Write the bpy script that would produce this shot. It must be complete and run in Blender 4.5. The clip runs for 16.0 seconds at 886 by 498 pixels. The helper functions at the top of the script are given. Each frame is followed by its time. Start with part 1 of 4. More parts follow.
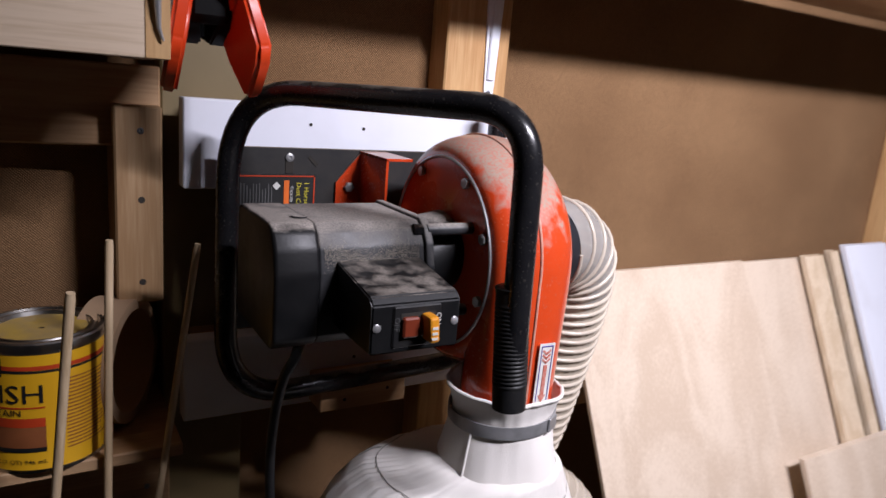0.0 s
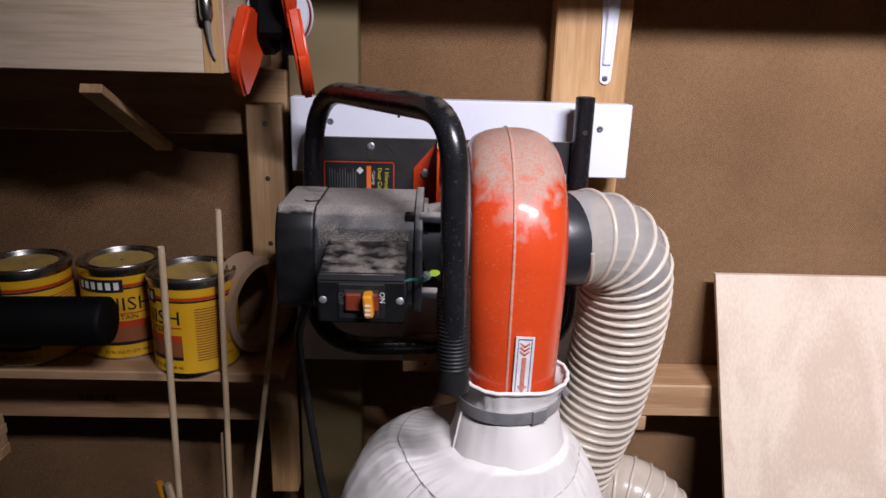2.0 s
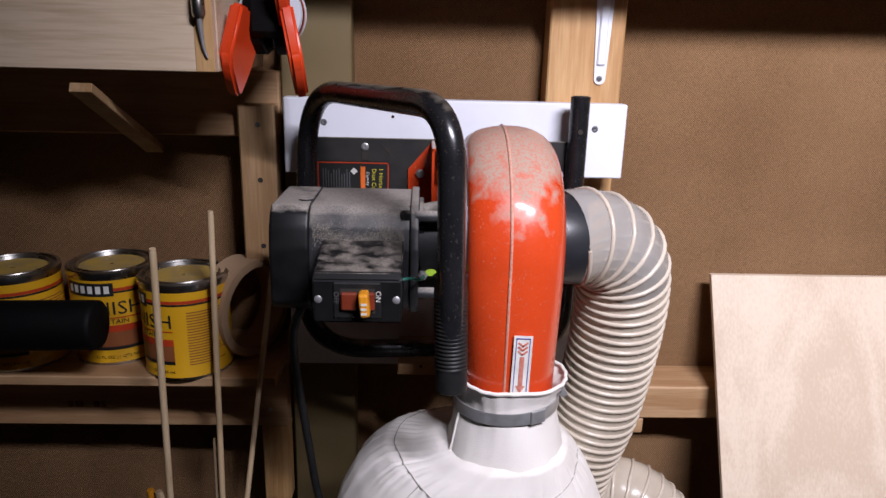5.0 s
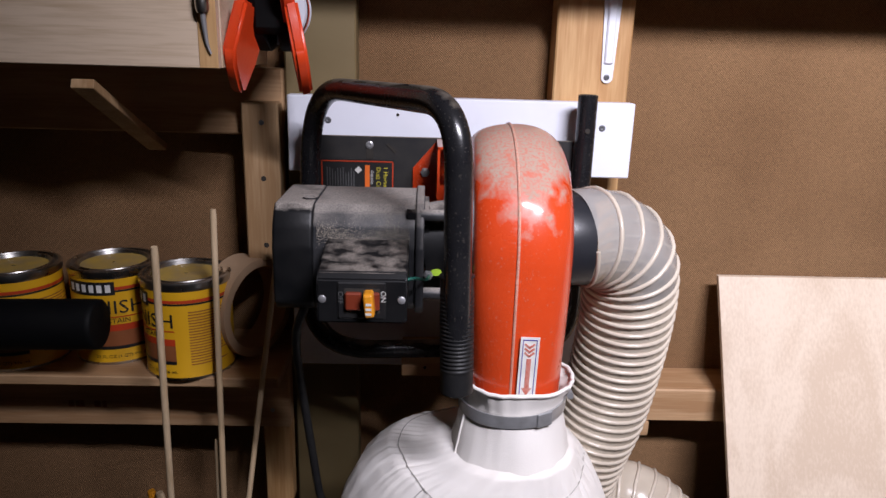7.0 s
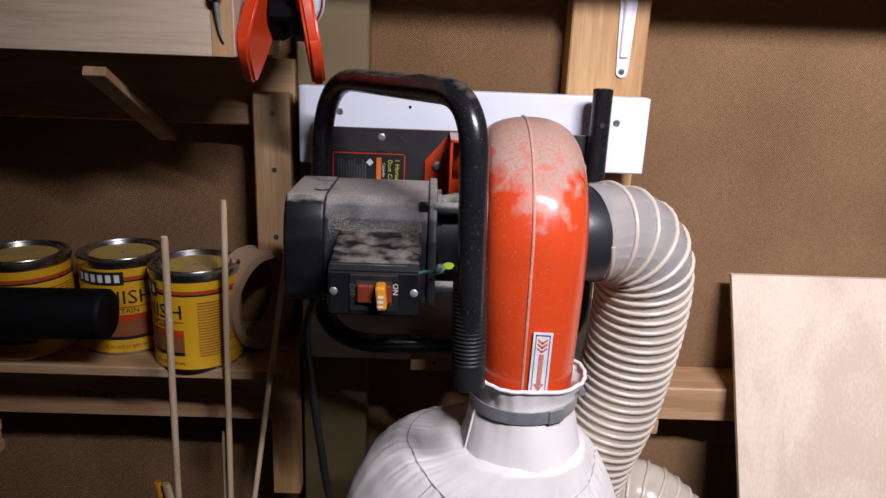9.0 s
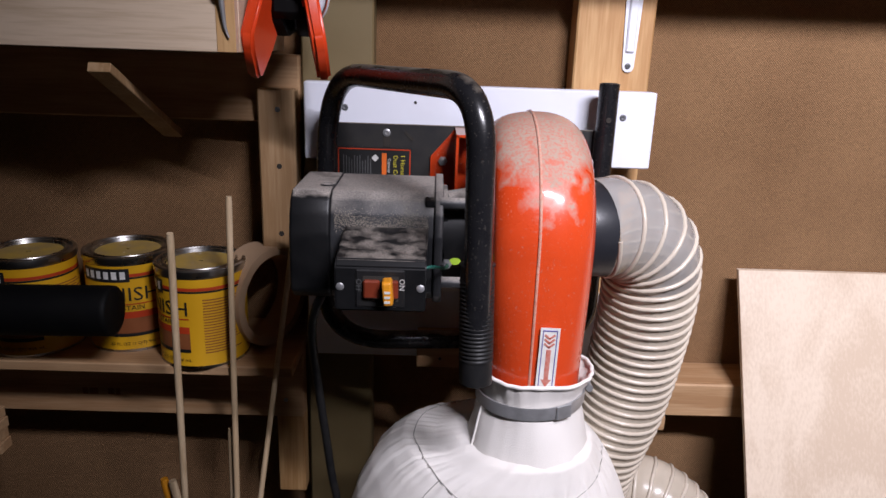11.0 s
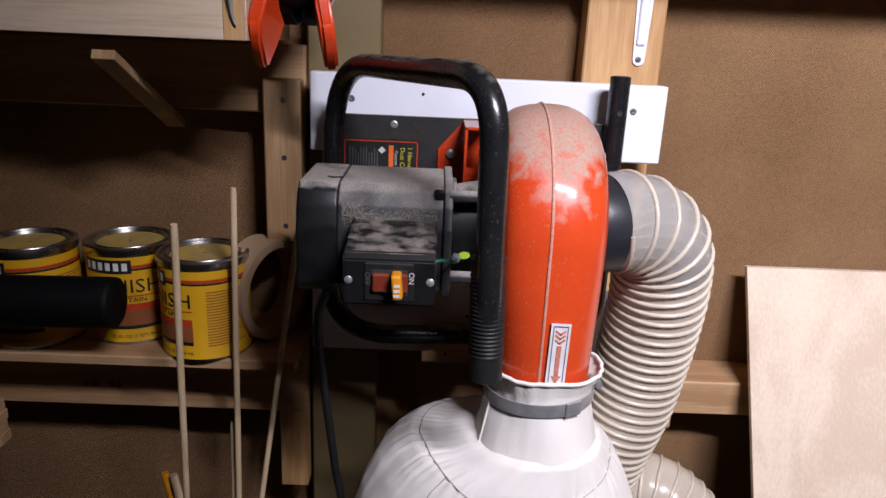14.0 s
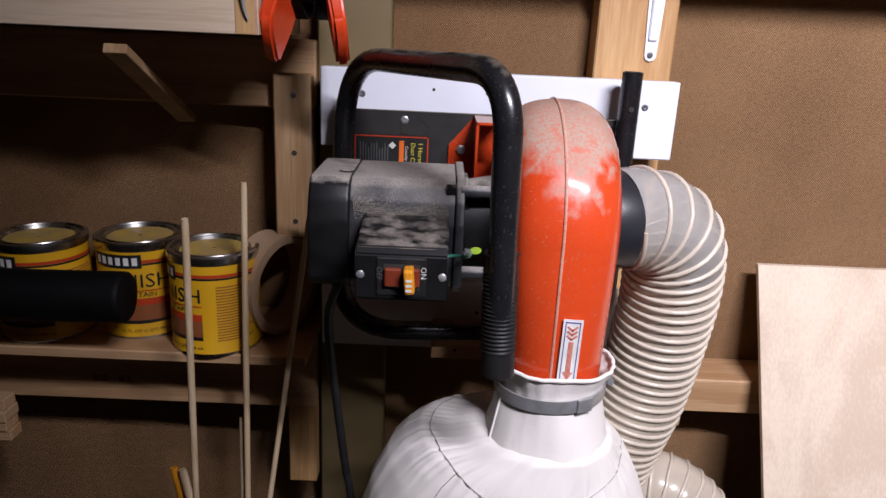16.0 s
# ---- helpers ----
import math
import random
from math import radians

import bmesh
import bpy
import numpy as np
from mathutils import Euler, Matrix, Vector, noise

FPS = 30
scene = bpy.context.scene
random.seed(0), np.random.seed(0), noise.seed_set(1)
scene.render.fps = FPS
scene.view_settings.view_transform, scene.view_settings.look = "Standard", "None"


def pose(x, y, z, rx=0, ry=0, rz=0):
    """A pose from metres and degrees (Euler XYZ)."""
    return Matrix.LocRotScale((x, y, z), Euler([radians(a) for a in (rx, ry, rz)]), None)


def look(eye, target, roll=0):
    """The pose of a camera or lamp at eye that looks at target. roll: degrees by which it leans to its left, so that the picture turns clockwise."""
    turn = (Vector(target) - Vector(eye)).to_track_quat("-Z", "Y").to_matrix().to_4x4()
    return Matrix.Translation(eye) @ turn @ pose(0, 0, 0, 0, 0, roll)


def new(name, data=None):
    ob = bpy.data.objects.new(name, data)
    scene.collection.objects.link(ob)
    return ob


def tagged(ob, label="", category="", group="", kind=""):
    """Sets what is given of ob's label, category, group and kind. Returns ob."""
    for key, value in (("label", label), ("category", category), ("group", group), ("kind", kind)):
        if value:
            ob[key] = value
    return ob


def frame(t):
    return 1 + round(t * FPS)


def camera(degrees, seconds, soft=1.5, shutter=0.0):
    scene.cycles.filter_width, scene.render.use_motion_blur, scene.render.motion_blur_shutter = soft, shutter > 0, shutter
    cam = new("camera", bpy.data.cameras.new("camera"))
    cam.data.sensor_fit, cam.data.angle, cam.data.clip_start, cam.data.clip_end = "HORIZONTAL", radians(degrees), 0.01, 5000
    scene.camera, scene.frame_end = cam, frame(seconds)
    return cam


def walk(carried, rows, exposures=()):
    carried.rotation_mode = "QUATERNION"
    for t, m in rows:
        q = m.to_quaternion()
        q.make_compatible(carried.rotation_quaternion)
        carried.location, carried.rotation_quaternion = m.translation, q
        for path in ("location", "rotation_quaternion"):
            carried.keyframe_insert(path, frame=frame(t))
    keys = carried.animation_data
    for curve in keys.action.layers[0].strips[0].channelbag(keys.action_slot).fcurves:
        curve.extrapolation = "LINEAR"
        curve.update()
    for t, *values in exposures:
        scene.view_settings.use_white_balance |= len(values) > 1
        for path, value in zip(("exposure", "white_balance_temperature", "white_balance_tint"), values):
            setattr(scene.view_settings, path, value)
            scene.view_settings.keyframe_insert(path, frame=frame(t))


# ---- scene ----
cam = camera(65.1, 16.0, shutter=0.5)
# Plan units to metres: a quart can is 0.108 m across; plan height FLOOR is the ground.
K, FLOOR = 0.66, -0.60
SIZE = Matrix.Translation((0, 0, -FLOOR * K)) @ Matrix.Scale(K, 4)
PATH = [
    (0, (-0.189, -1.07, 1.641), (0.818, 0.6, 1.195), 4.8),
    (0.2, (-0.127, -1.096, 1.648), (0.759, 0.637, 1.183), 2.8),
    (0.5, (-0.012, -1.144, 1.665), (0.636, 0.688, 1.19), 4.5),
    (0.8, (0.059, -1.174, 1.67), (0.612, 0.675, 1.145), 4.1),
    (1, (0.071, -1.181, 1.663), (0.602, 0.671, 1.128), 3.1),
    (1.5, (0.119, -1.222, 1.68), (0.427, 0.666, 1.099), 2.4),
    (2, (0.251, -1.255, 1.707), (0.293, 0.657, 1.124), 1.6),
    (2.5, (0.266, -1.279, 1.696), (0.315, 0.645, 1.153), 2.6),
    (3, (0.268, -1.28, 1.696), (0.271, 0.647, 1.159), 1.7),
    (3.5, (0.253, -1.267, 1.692), (0.331, 0.652, 1.135), 1.2),
    (6, (0.244, -1.242, 1.691), (0.303, 0.677, 1.131), 1.6),
    (6.5, (0.244, -1.236, 1.689), (0.304, 0.684, 1.131), 1.5),
    (7, (0.24, -1.235, 1.686), (0.301, 0.685, 1.128), 1.7),
    (7.5, (0.238, -1.237, 1.688), (0.294, 0.681, 1.125), 1.8),
    (8, (0.238, -1.235, 1.681), (0.289, 0.679, 1.104), 1.9),
    (8.5, (0.234, -1.232, 1.679), (0.277, 0.683, 1.104), 2.0),
    (9, (0.231, -1.226, 1.678), (0.276, 0.691, 1.111), 2.3),
    (11.5, (0.226, -1.223, 1.674), (0.257, 0.692, 1.098), 2.0),
    (12, (0.222, -1.223, 1.674), (0.248, 0.691, 1.098), 2.1),
    (12.5, (0.217, -1.219, 1.673), (0.252, 0.698, 1.106), 2.0),
    (13, (0.221, -1.219, 1.672), (0.263, 0.698, 1.103), 2.2),
    (13.5, (0.217, -1.215, 1.667), (0.261, 0.697, 1.082), 2.5),
    (14, (0.214, -1.209, 1.667), (0.253, 0.702, 1.08), 2.6),
    (14.5, (0.212, -1.204, 1.664), (0.248, 0.707, 1.075), 2.55),
    (15, (0.213, -1.199, 1.662), (0.252, 0.711, 1.07), 2.5),
    (15.5, (0.206, -1.205, 1.662), (0.231, 0.704, 1.067), 2.5),
    (16, (0.206, -1.207, 1.662), (0.23, 0.703, 1.069), 2.7),
]
walk(cam, [(t, look(SIZE @ Vector(eye), SIZE @ Vector(target), roll)) for t, eye, target, roll in PATH],
     [(0, 0.16), (0.5, 0.06), (1.0, -0.10), (1.5, -0.14), (2.2, 0.02), (9, 0.02), (16, 0.08)])

# ---- world, lamps, exposure ----
world = bpy.data.worlds.new("room_world")
scene.world = world
world.use_nodes = True
world.node_tree.nodes["Background"].inputs[0].default_value = (0.9, 0.85, 0.8, 1)
world.node_tree.nodes["Background"].inputs[1].default_value = 0.002
# one long tube fitting under the ceiling, parallel to the wall
LAMP = SIZE @ Vector((0.85, -1.50, 2.60))
lamp_data = bpy.data.lights.new("shop_lamp_light", "AREA")
lamp_data.shape, lamp_data.size, lamp_data.size_y = "RECTANGLE", 0.46, 0.03
lamp_data.energy, lamp_data.color = 14.7, (0.955, 0.925, 1.06)
lamp_data.spread = radians(120)
lamp = new("shop_lamp_light", lamp_data)
lamp.matrix_world = look(LAMP - Vector((0, 0, 0.03)), SIZE @ Vector((1.34, 0.0, 1.0)))


# ---- materials ----
def mat(name, base, rough=0.6, metal=0.0, second=None, scale=20.0, detail=6.0, stretch=(1, 1, 1), bump=0.1, bump_scale=None, fac=(0.35, 0.65), spec=0.5, coat=0.0, rough_var=0.1):
    """A surface of two colours mixed by noise, with varied gloss and fine relief."""
    m = bpy.data.materials.new(name)
    m.use_nodes = True
    nt = m.node_tree
    n, l = nt.nodes, nt.links
    b = n["Principled BSDF"]
    tc = n.new("ShaderNodeTexCoord")
    mp = n.new("ShaderNodeMapping")
    mp.inputs["Scale"].default_value = stretch
    l.new(tc.outputs["Object"], mp.inputs[0])
    nz = n.new("ShaderNodeTexNoise")
    nz.inputs["Scale"].default_value, nz.inputs["Detail"].default_value = scale, detail
    l.new(mp.outputs[0], nz.inputs["Vector"])
    ramp = n.new("ShaderNodeValToRGB")
    ramp.color_ramp.elements[0].position, ramp.color_ramp.elements[1].position = fac
    second = second or tuple(c * 0.75 for c in base)
    ramp.color_ramp.elements[0].color, ramp.color_ramp.elements[1].color = (*second, 1), (*base, 1)
    l.new(nz.outputs["Fac"], ramp.inputs[0])
    l.new(ramp.outputs[0], b.inputs["Base Color"])
    rr = n.new("ShaderNodeMapRange")
    rr.inputs["To Min"].default_value, rr.inputs["To Max"].default_value = max(rough - rough_var, 0.02), min(rough + rough_var, 1)
    l.new(nz.outputs["Fac"], rr.inputs["Value"])
    l.new(rr.outputs[0], b.inputs["Roughness"])
    b.inputs["Metallic"].default_value = metal
    b.inputs["Specular IOR Level"].default_value = spec
    b.inputs["Coat Weight"].default_value, b.inputs["Coat Roughness"].default_value = coat, 0.10
    if bump:
        n2 = n.new("ShaderNodeTexNoise")
        n2.inputs["Scale"].default_value, n2.inputs["Detail"].default_value = bump_scale or scale * 6, 5
        l.new(mp.outputs[0], n2.inputs["Vector"])
        bp = n.new("ShaderNodeBump")
        bp.inputs["Strength"].default_value, bp.inputs["Distance"].default_value = bump, 0.002
        l.new(n2.outputs["Fac"], bp.inputs["Height"])
        l.new(bp.outputs[0], b.inputs["Normal"])
    return m


def node(m, kind):
    return m.node_tree.nodes.new(kind)


def wood(name, light, dark, axis="z", rings=18.0, rough=0.6, bump=0.12):
    """Sawn wood: grain drawn out along one axis, with wandering figure and fine pores."""
    m = bpy.data.materials.new(name)
    m.use_nodes = True
    nt = m.node_tree
    n, l = nt.nodes, nt.links
    b = n["Principled BSDF"]
    tc, mp = n.new("ShaderNodeTexCoord"), n.new("ShaderNodeMapping")
    long = {"x": (0.06, 1, 1), "y": (1, 0.06, 1), "z": (1, 1, 0.06)}[axis]
    mp.inputs["Scale"].default_value = long
    info = n.new("ShaderNodeObjectInfo")
    shift = n.new("ShaderNodeVectorMath")
    shift.operation = "ADD"
    l.new(tc.outputs["Object"], shift.inputs[0])
    l.new(info.outputs["Random"], shift.inputs[1])
    l.new(shift.outputs[0], mp.inputs[0])
    figure = n.new("ShaderNodeTexNoise")
    figure.inputs["Scale"].default_value, figure.inputs["Detail"].default_value, figure.inputs["Distortion"].default_value = rings, 3, 0.6
    l.new(mp.outputs[0], figure.inputs["Vector"])
    mul = n.new("ShaderNodeMath")
    mul.operation = "MULTIPLY"
    mul.inputs[1].default_value = 7.0
    l.new(figure.outputs["Fac"], mul.inputs[0])
    frac = n.new("ShaderNodeMath")
    frac.operation = "PINGPONG"
    frac.inputs[1].default_value = 1.0
    l.new(mul.outputs[0], frac.inputs[0])
    pores = n.new("ShaderNodeTexNoise")
    pores.inputs["Scale"].default_value, pores.inputs["Detail"].default_value = 220, 4
    l.new(mp.outputs[0], pores.inputs["Vector"])
    stain = n.new("ShaderNodeTexNoise")
    stain.inputs["Scale"].default_value = 5
    l.new(tc.outputs["Object"], stain.inputs["Vector"])
    add = n.new("ShaderNodeMath")
    add.operation = "MULTIPLY_ADD"
    add.inputs[1].default_value = 0.45
    l.new(frac.outputs[0], add.inputs[0])
    l.new(pores.outputs["Fac"], add.inputs[2])
    sub = n.new("ShaderNodeMath")
    sub.operation = "MULTIPLY_ADD"
    sub.inputs[1].default_value = 0.6
    l.new(stain.outputs["Fac"], sub.inputs[0])
    l.new(add.outputs[0], sub.inputs[2])
    ramp = n.new("ShaderNodeValToRGB")
    ramp.color_ramp.elements[0].position, ramp.color_ramp.elements[1].position = 0.6, 1.35 - 0.35
    ramp.color_ramp.elements[0].color, ramp.color_ramp.elements[1].color = (*light, 1), (*dark, 1)
    half = n.new("ShaderNodeMath")
    half.operation = "MULTIPLY"
    half.inputs[1].default_value = 0.78
    l.new(sub.outputs[0], half.inputs[0])
    l.new(half.outputs[0], ramp.inputs[0])
    l.new(ramp.outputs[0], b.inputs["Base Color"])
    b.inputs["Roughness"].default_value = rough
    bp = n.new("ShaderNodeBump")
    bp.inputs["Strength"].default_value, bp.inputs["Distance"].default_value = bump, 0.002
    l.new(add.outputs[0], bp.inputs["Height"])
    l.new(bp.outputs[0], b.inputs["Normal"])
    return m


def dusted(m, colour=(0.42, 0.36, 0.28), low=0.35, high=0.9, scale=14.0, amount=1.0, grain=500.0, specks=0.0, patchy=1.0):
    """Sawdust lying on faces that look up, in uneven patches, over a finished material."""
    nt = m.node_tree
    n, l = nt.nodes, nt.links
    b = n["Principled BSDF"]
    geo, sep = n.new("ShaderNodeNewGeometry"), n.new("ShaderNodeSeparateXYZ")
    l.new(geo.outputs["Normal"], sep.inputs[0])
    tc = n.new("ShaderNodeTexCoord")
    nz = n.new("ShaderNodeTexNoise")
    nz.inputs["Scale"].default_value, nz.inputs["Detail"].default_value, nz.inputs["Distortion"].default_value = scale, 10, 0.25
    l.new(tc.outputs["Object"], nz.inputs["Vector"])
    wob = n.new("ShaderNodeMath")
    wob.operation = "MULTIPLY_ADD"
    wob.inputs[1].default_value = patchy
    l.new(nz.outputs["Fac"], wob.inputs[0])
    l.new(sep.outputs["Z"], wob.inputs[2])
    rng = n.new("ShaderNodeMapRange")
    rng.inputs["From Min"].default_value, rng.inputs["From Max"].default_value = low + patchy / 2, high + patchy / 2
    rng.inputs["To Max"].default_value = amount
    l.new(wob.outputs[0], rng.inputs["Value"])
    gr = n.new("ShaderNodeTexNoise")
    gr.inputs["Scale"].default_value = grain
    l.new(tc.outputs["Object"], gr.inputs["Vector"])
    gm = n.new("ShaderNodeMapRange")
    gm.inputs["From Min"].default_value, gm.inputs["From Max"].default_value = 0.35, 0.6
    gm.inputs["To Min"].default_value = 0.55
    l.new(gr.outputs["Fac"], gm.inputs["Value"])
    f = n.new("ShaderNodeMath")
    f.operation = "MULTIPLY"
    l.new(rng.outputs[0], f.inputs[0])
    l.new(gm.outputs[0], f.inputs[1])
    if specks:
        sp = n.new("ShaderNodeTexNoise")
        sp.inputs["Scale"].default_value, sp.inputs["Detail"].default_value = 280, 4
        l.new(tc.outputs["Object"], sp.inputs["Vector"])
        sr = n.new("ShaderNodeMapRange")
        sr.inputs["From Min"].default_value, sr.inputs["From Max"].default_value, sr.inputs["To Max"].default_value = 0.62, 0.70, specks
        l.new(sp.outputs["Fac"], sr.inputs["Value"])
        top = n.new("ShaderNodeMath")
        top.operation = "MAXIMUM"
        l.new(f.outputs[0], top.inputs[0])
        l.new(sr.outputs[0], top.inputs[1])
        f = top
    mix = n.new("ShaderNodeMix")
    mix.data_type = "RGBA"
    old = b.inputs["Base Color"].links[0].from_socket
    l.new(f.outputs[0], mix.inputs[0])
    l.new(old, mix.inputs[6])
    mix.inputs[7].default_value = (*colour, 1)
    l.new(mix.outputs[2], b.inputs["Base Color"])
    rold = b.inputs["Roughness"].links[0].from_socket
    rmix = n.new("ShaderNodeMix")
    l.new(f.outputs[0], rmix.inputs[0])
    l.new(rold, rmix.inputs[2])
    rmix.inputs[3].default_value = 0.95
    l.new(rmix.outputs[0], b.inputs["Roughness"])
    return m


def burlap_material():
    m = mat("burlap", (0.26, 0.150, 0.075), 0.95, second=(0.20, 0.112, 0.055), scale=3.0, bump=0, spec=0.1)
    nt = m.node_tree
    n, l = nt.nodes, nt.links
    b = n["Principled BSDF"]
    tc = n.new("ShaderNodeTexCoord")
    slant = n.new("ShaderNodeMapping")
    slant.inputs["Rotation"].default_value = (0, radians(45), 0)
    l.new(tc.outputs["Object"], slant.inputs[0])
    waves = []
    for axis in ("X", "Z"):
        w = n.new("ShaderNodeTexWave")
        w.bands_direction = axis
        w.inputs["Scale"].default_value, w.inputs["Distortion"].default_value = 98.0, 4.5
        w.inputs["Detail"].default_value, w.inputs["Detail Scale"].default_value = 2.0, 0.6
        l.new(slant.outputs[0], w.inputs["Vector"])
        waves.append(w)
    mul = n.new("ShaderNodeMath")
    mul.operation = "MULTIPLY"
    l.new(waves[0].outputs["Fac"], mul.inputs[0])
    l.new(waves[1].outputs["Fac"], mul.inputs[1])
    slub = n.new("ShaderNodeTexNoise")
    slub.inputs["Scale"].default_value, slub.inputs["Detail"].default_value = 260, 3
    l.new(tc.outputs["Object"], slub.inputs["Vector"])
    add = n.new("ShaderNodeMath")
    add.operation = "MULTIPLY_ADD"
    add.inputs[1].default_value = 0.8
    l.new(slub.outputs["Fac"], add.inputs[0])
    l.new(mul.outputs[0], add.inputs[2])
    ramp = n.new("ShaderNodeMapRange")
    ramp.inputs["From Min"].default_value, ramp.inputs["From Max"].default_value = 0.2, 1.1
    ramp.inputs["To Min"].default_value, ramp.inputs["To Max"].default_value = 0.56, 1.38
    l.new(add.outputs[0], ramp.inputs["Value"])
    mix = n.new("ShaderNodeMix")
    mix.data_type, mix.blend_type = "RGBA", "MULTIPLY"
    mix.inputs[0].default_value = 1.0
    l.new(b.inputs["Base Color"].links[0].from_socket, mix.inputs[6])
    l.new(ramp.outputs[0], mix.inputs[7])
    l.new(mix.outputs[2], b.inputs["Base Color"])
    bp = n.new("ShaderNodeBump")
    bp.inputs["Strength"].default_value, bp.inputs["Distance"].default_value = 0.5, 0.002
    l.new(add.outputs[0], bp.inputs["Height"])
    l.new(bp.outputs[0], b.inputs["Normal"])
    return m


def hose_material(name, base, second, through_share):
    m = mat(name, base, 0.24, second=second, scale=9, bump=0.05, rough_var=0.08)
    n, l = m.node_tree.nodes, m.node_tree.links
    b = n["Principled BSDF"]
    tr = n.new("ShaderNodeBsdfTransparent")
    tr.inputs[0].default_value = (0.92, 0.88, 0.8, 1)
    mix = n.new("ShaderNodeMixShader")
    mix.inputs[0].default_value = through_share
    l.new(b.outputs[0], mix.inputs[1])
    l.new(tr.outputs[0], mix.inputs[2])
    l.new(mix.outputs[0], n["Material Output"].inputs[0])
    return m


BURLAP = burlap_material()
PINE = wood("pine", (0.56, 0.345, 0.155), (0.42, 0.225, 0.085), "z")
PINE_X = wood("pine_rail", (0.46, 0.29, 0.155), (0.34, 0.19, 0.09), "x")
PINE_OLD = wood("weathered_pine", (0.41, 0.265, 0.14), (0.30, 0.175, 0.08), "z")
BIRCH = wood("birch_ply_face", (0.66, 0.52, 0.38), (0.47, 0.34, 0.215), "x", 6.0, 0.5, 0.05)
PANEL = wood("panel_ply_face", (0.63, 0.52, 0.405), (0.52, 0.41, 0.305), "z", 5.0, 0.40, 0.04)
PALE = wood("pale_sawn_wood", (0.66, 0.53, 0.38), (0.55, 0.42, 0.28), "z")
DOWEL = wood("dowel_birch", (0.62, 0.47, 0.30), (0.50, 0.36, 0.21), "z", 30.0)
OLIVE = mat("olive_paint", (0.20, 0.15, 0.07), 0.55, second=(0.16, 0.115, 0.05), scale=4, bump=0.1)
WHITE = mat("white_board_paint", (0.73, 0.75, 0.82), 0.5, second=(0.66, 0.67, 0.72), scale=7, bump=0.08, fac=(0.25, 0.5))
BLACK = dusted(mat("black_enamel", (0.008, 0.008, 0.0095), 0.25, second=(0.013, 0.013, 0.014), scale=40, bump=0.03), low=0.75, high=1.2, amount=0.6, scale=24, specks=0.06, patchy=1.3)
MATT = mat("matt_black_plastic", (0.0025, 0.0025, 0.003), 0.6, second=(0.004, 0.004, 0.004), scale=30, bump=0.02, spec=0.12)
RUBBER = mat("black_rubber", (0.009, 0.009, 0.010), 0.5, second=(0.016, 0.0155, 0.015), scale=60, bump=0.1, spec=0.3)
PLATE = dusted(mat("black_plate", (0.014, 0.014, 0.015), 0.42, second=(0.03, 0.028, 0.026), scale=25, bump=0.05), amount=0.6)
MOTOR = dusted(mat("motor_paint", (0.022, 0.023, 0.026), 0.45, second=(0.04, 0.04, 0.042), scale=30, bump=0.1), (0.40, 0.36, 0.32), low=0.28, high=1.0, scale=28, amount=0.85, patchy=1.0)
CAP = dusted(mat("motor_cap_plastic", (0.005, 0.0053, 0.006), 0.42, second=(0.010, 0.010, 0.0105), scale=35, bump=0.05, spec=0.28), (0.40, 0.36, 0.32), low=0.72, high=0.98, amount=0.85, scale=34, patchy=1.0)
SWITCH = dusted(mat("switch_box_paint", (0.005, 0.0053, 0.006), 0.42, second=(0.010, 0.010, 0.0105), scale=35, bump=0.05, spec=0.28), (0.34, 0.30, 0.26), low=0.90, high=1.12, amount=0.65, scale=42)
CUFF = mat("collar_plastic", (0.013, 0.014, 0.018), 0.38, second=(0.02, 0.021, 0.025), scale=25, bump=0.04)
DULL = mat("dull_zinc", (0.16, 0.165, 0.175), 0.5, 0.5, second=(0.09, 0.09, 0.095), scale=90, bump=0.05)
ENAMEL = dict(rough=0.27, second=(0.52, 0.047, 0.010), scale=6, bump=0.05, coat=0.5, bump_scale=25)
RED = dusted(mat("orange_enamel", (0.62, 0.062, 0.013), **ENAMEL), (0.37, 0.30, 0.235), 0.34, 0.66, 38.0, 0.95, 260.0, 0.22, 1.25)
SEAM = dusted(mat("dusty_orange_weld", (0.62, 0.062, 0.013), **ENAMEL), (0.52, 0.40, 0.31), -1.1, 0.3, 40.0, 0.8, 300.0)
STITCH = mat("grey_seam_thread", (0.42, 0.40, 0.37), 0.9, bump=0.1)
FADED_RED = mat("faded_red_ink", (0.50, 0.13, 0.09), 0.5, second=(0.55, 0.25, 0.2), scale=200, bump=0)
ORANGE = mat("orange_grip_vinyl", (0.72, 0.06, 0.012), 0.32, second=(0.62, 0.05, 0.010), scale=12, bump=0.15, bump_scale=60)
HOSE = hose_material("dusty_vinyl", (0.60, 0.53, 0.43), (0.48, 0.415, 0.33), 0.18)
CLEAR = hose_material("clear_vinyl", (0.50, 0.485, 0.46), (0.40, 0.385, 0.36), 0.46)
COIL = mat("hose_coil_plastic", (0.54, 0.475, 0.39), 0.26, second=(0.46, 0.40, 0.325), scale=12, bump=0.03)
CLOTH = mat("cotton_canvas", (0.80, 0.77, 0.73), 0.9, second=(0.73, 0.69, 0.64), scale=5, bump=0.25, bump_scale=700, spec=0.15)
STEEL = mat("worn_steel", (0.46, 0.46, 0.47), 0.38, 0.6, second=(0.34, 0.34, 0.34), scale=40, bump=0.05)
TIN = mat("tin", (0.55, 0.54, 0.52), 0.28, 1.0, second=(0.40, 0.38, 0.34), scale=18, bump=0.05)
YELLOW = mat("yellow_can_label", (0.66, 0.36, 0.012), 0.38, second=(0.58, 0.30, 0.010), scale=6, bump=0.02)
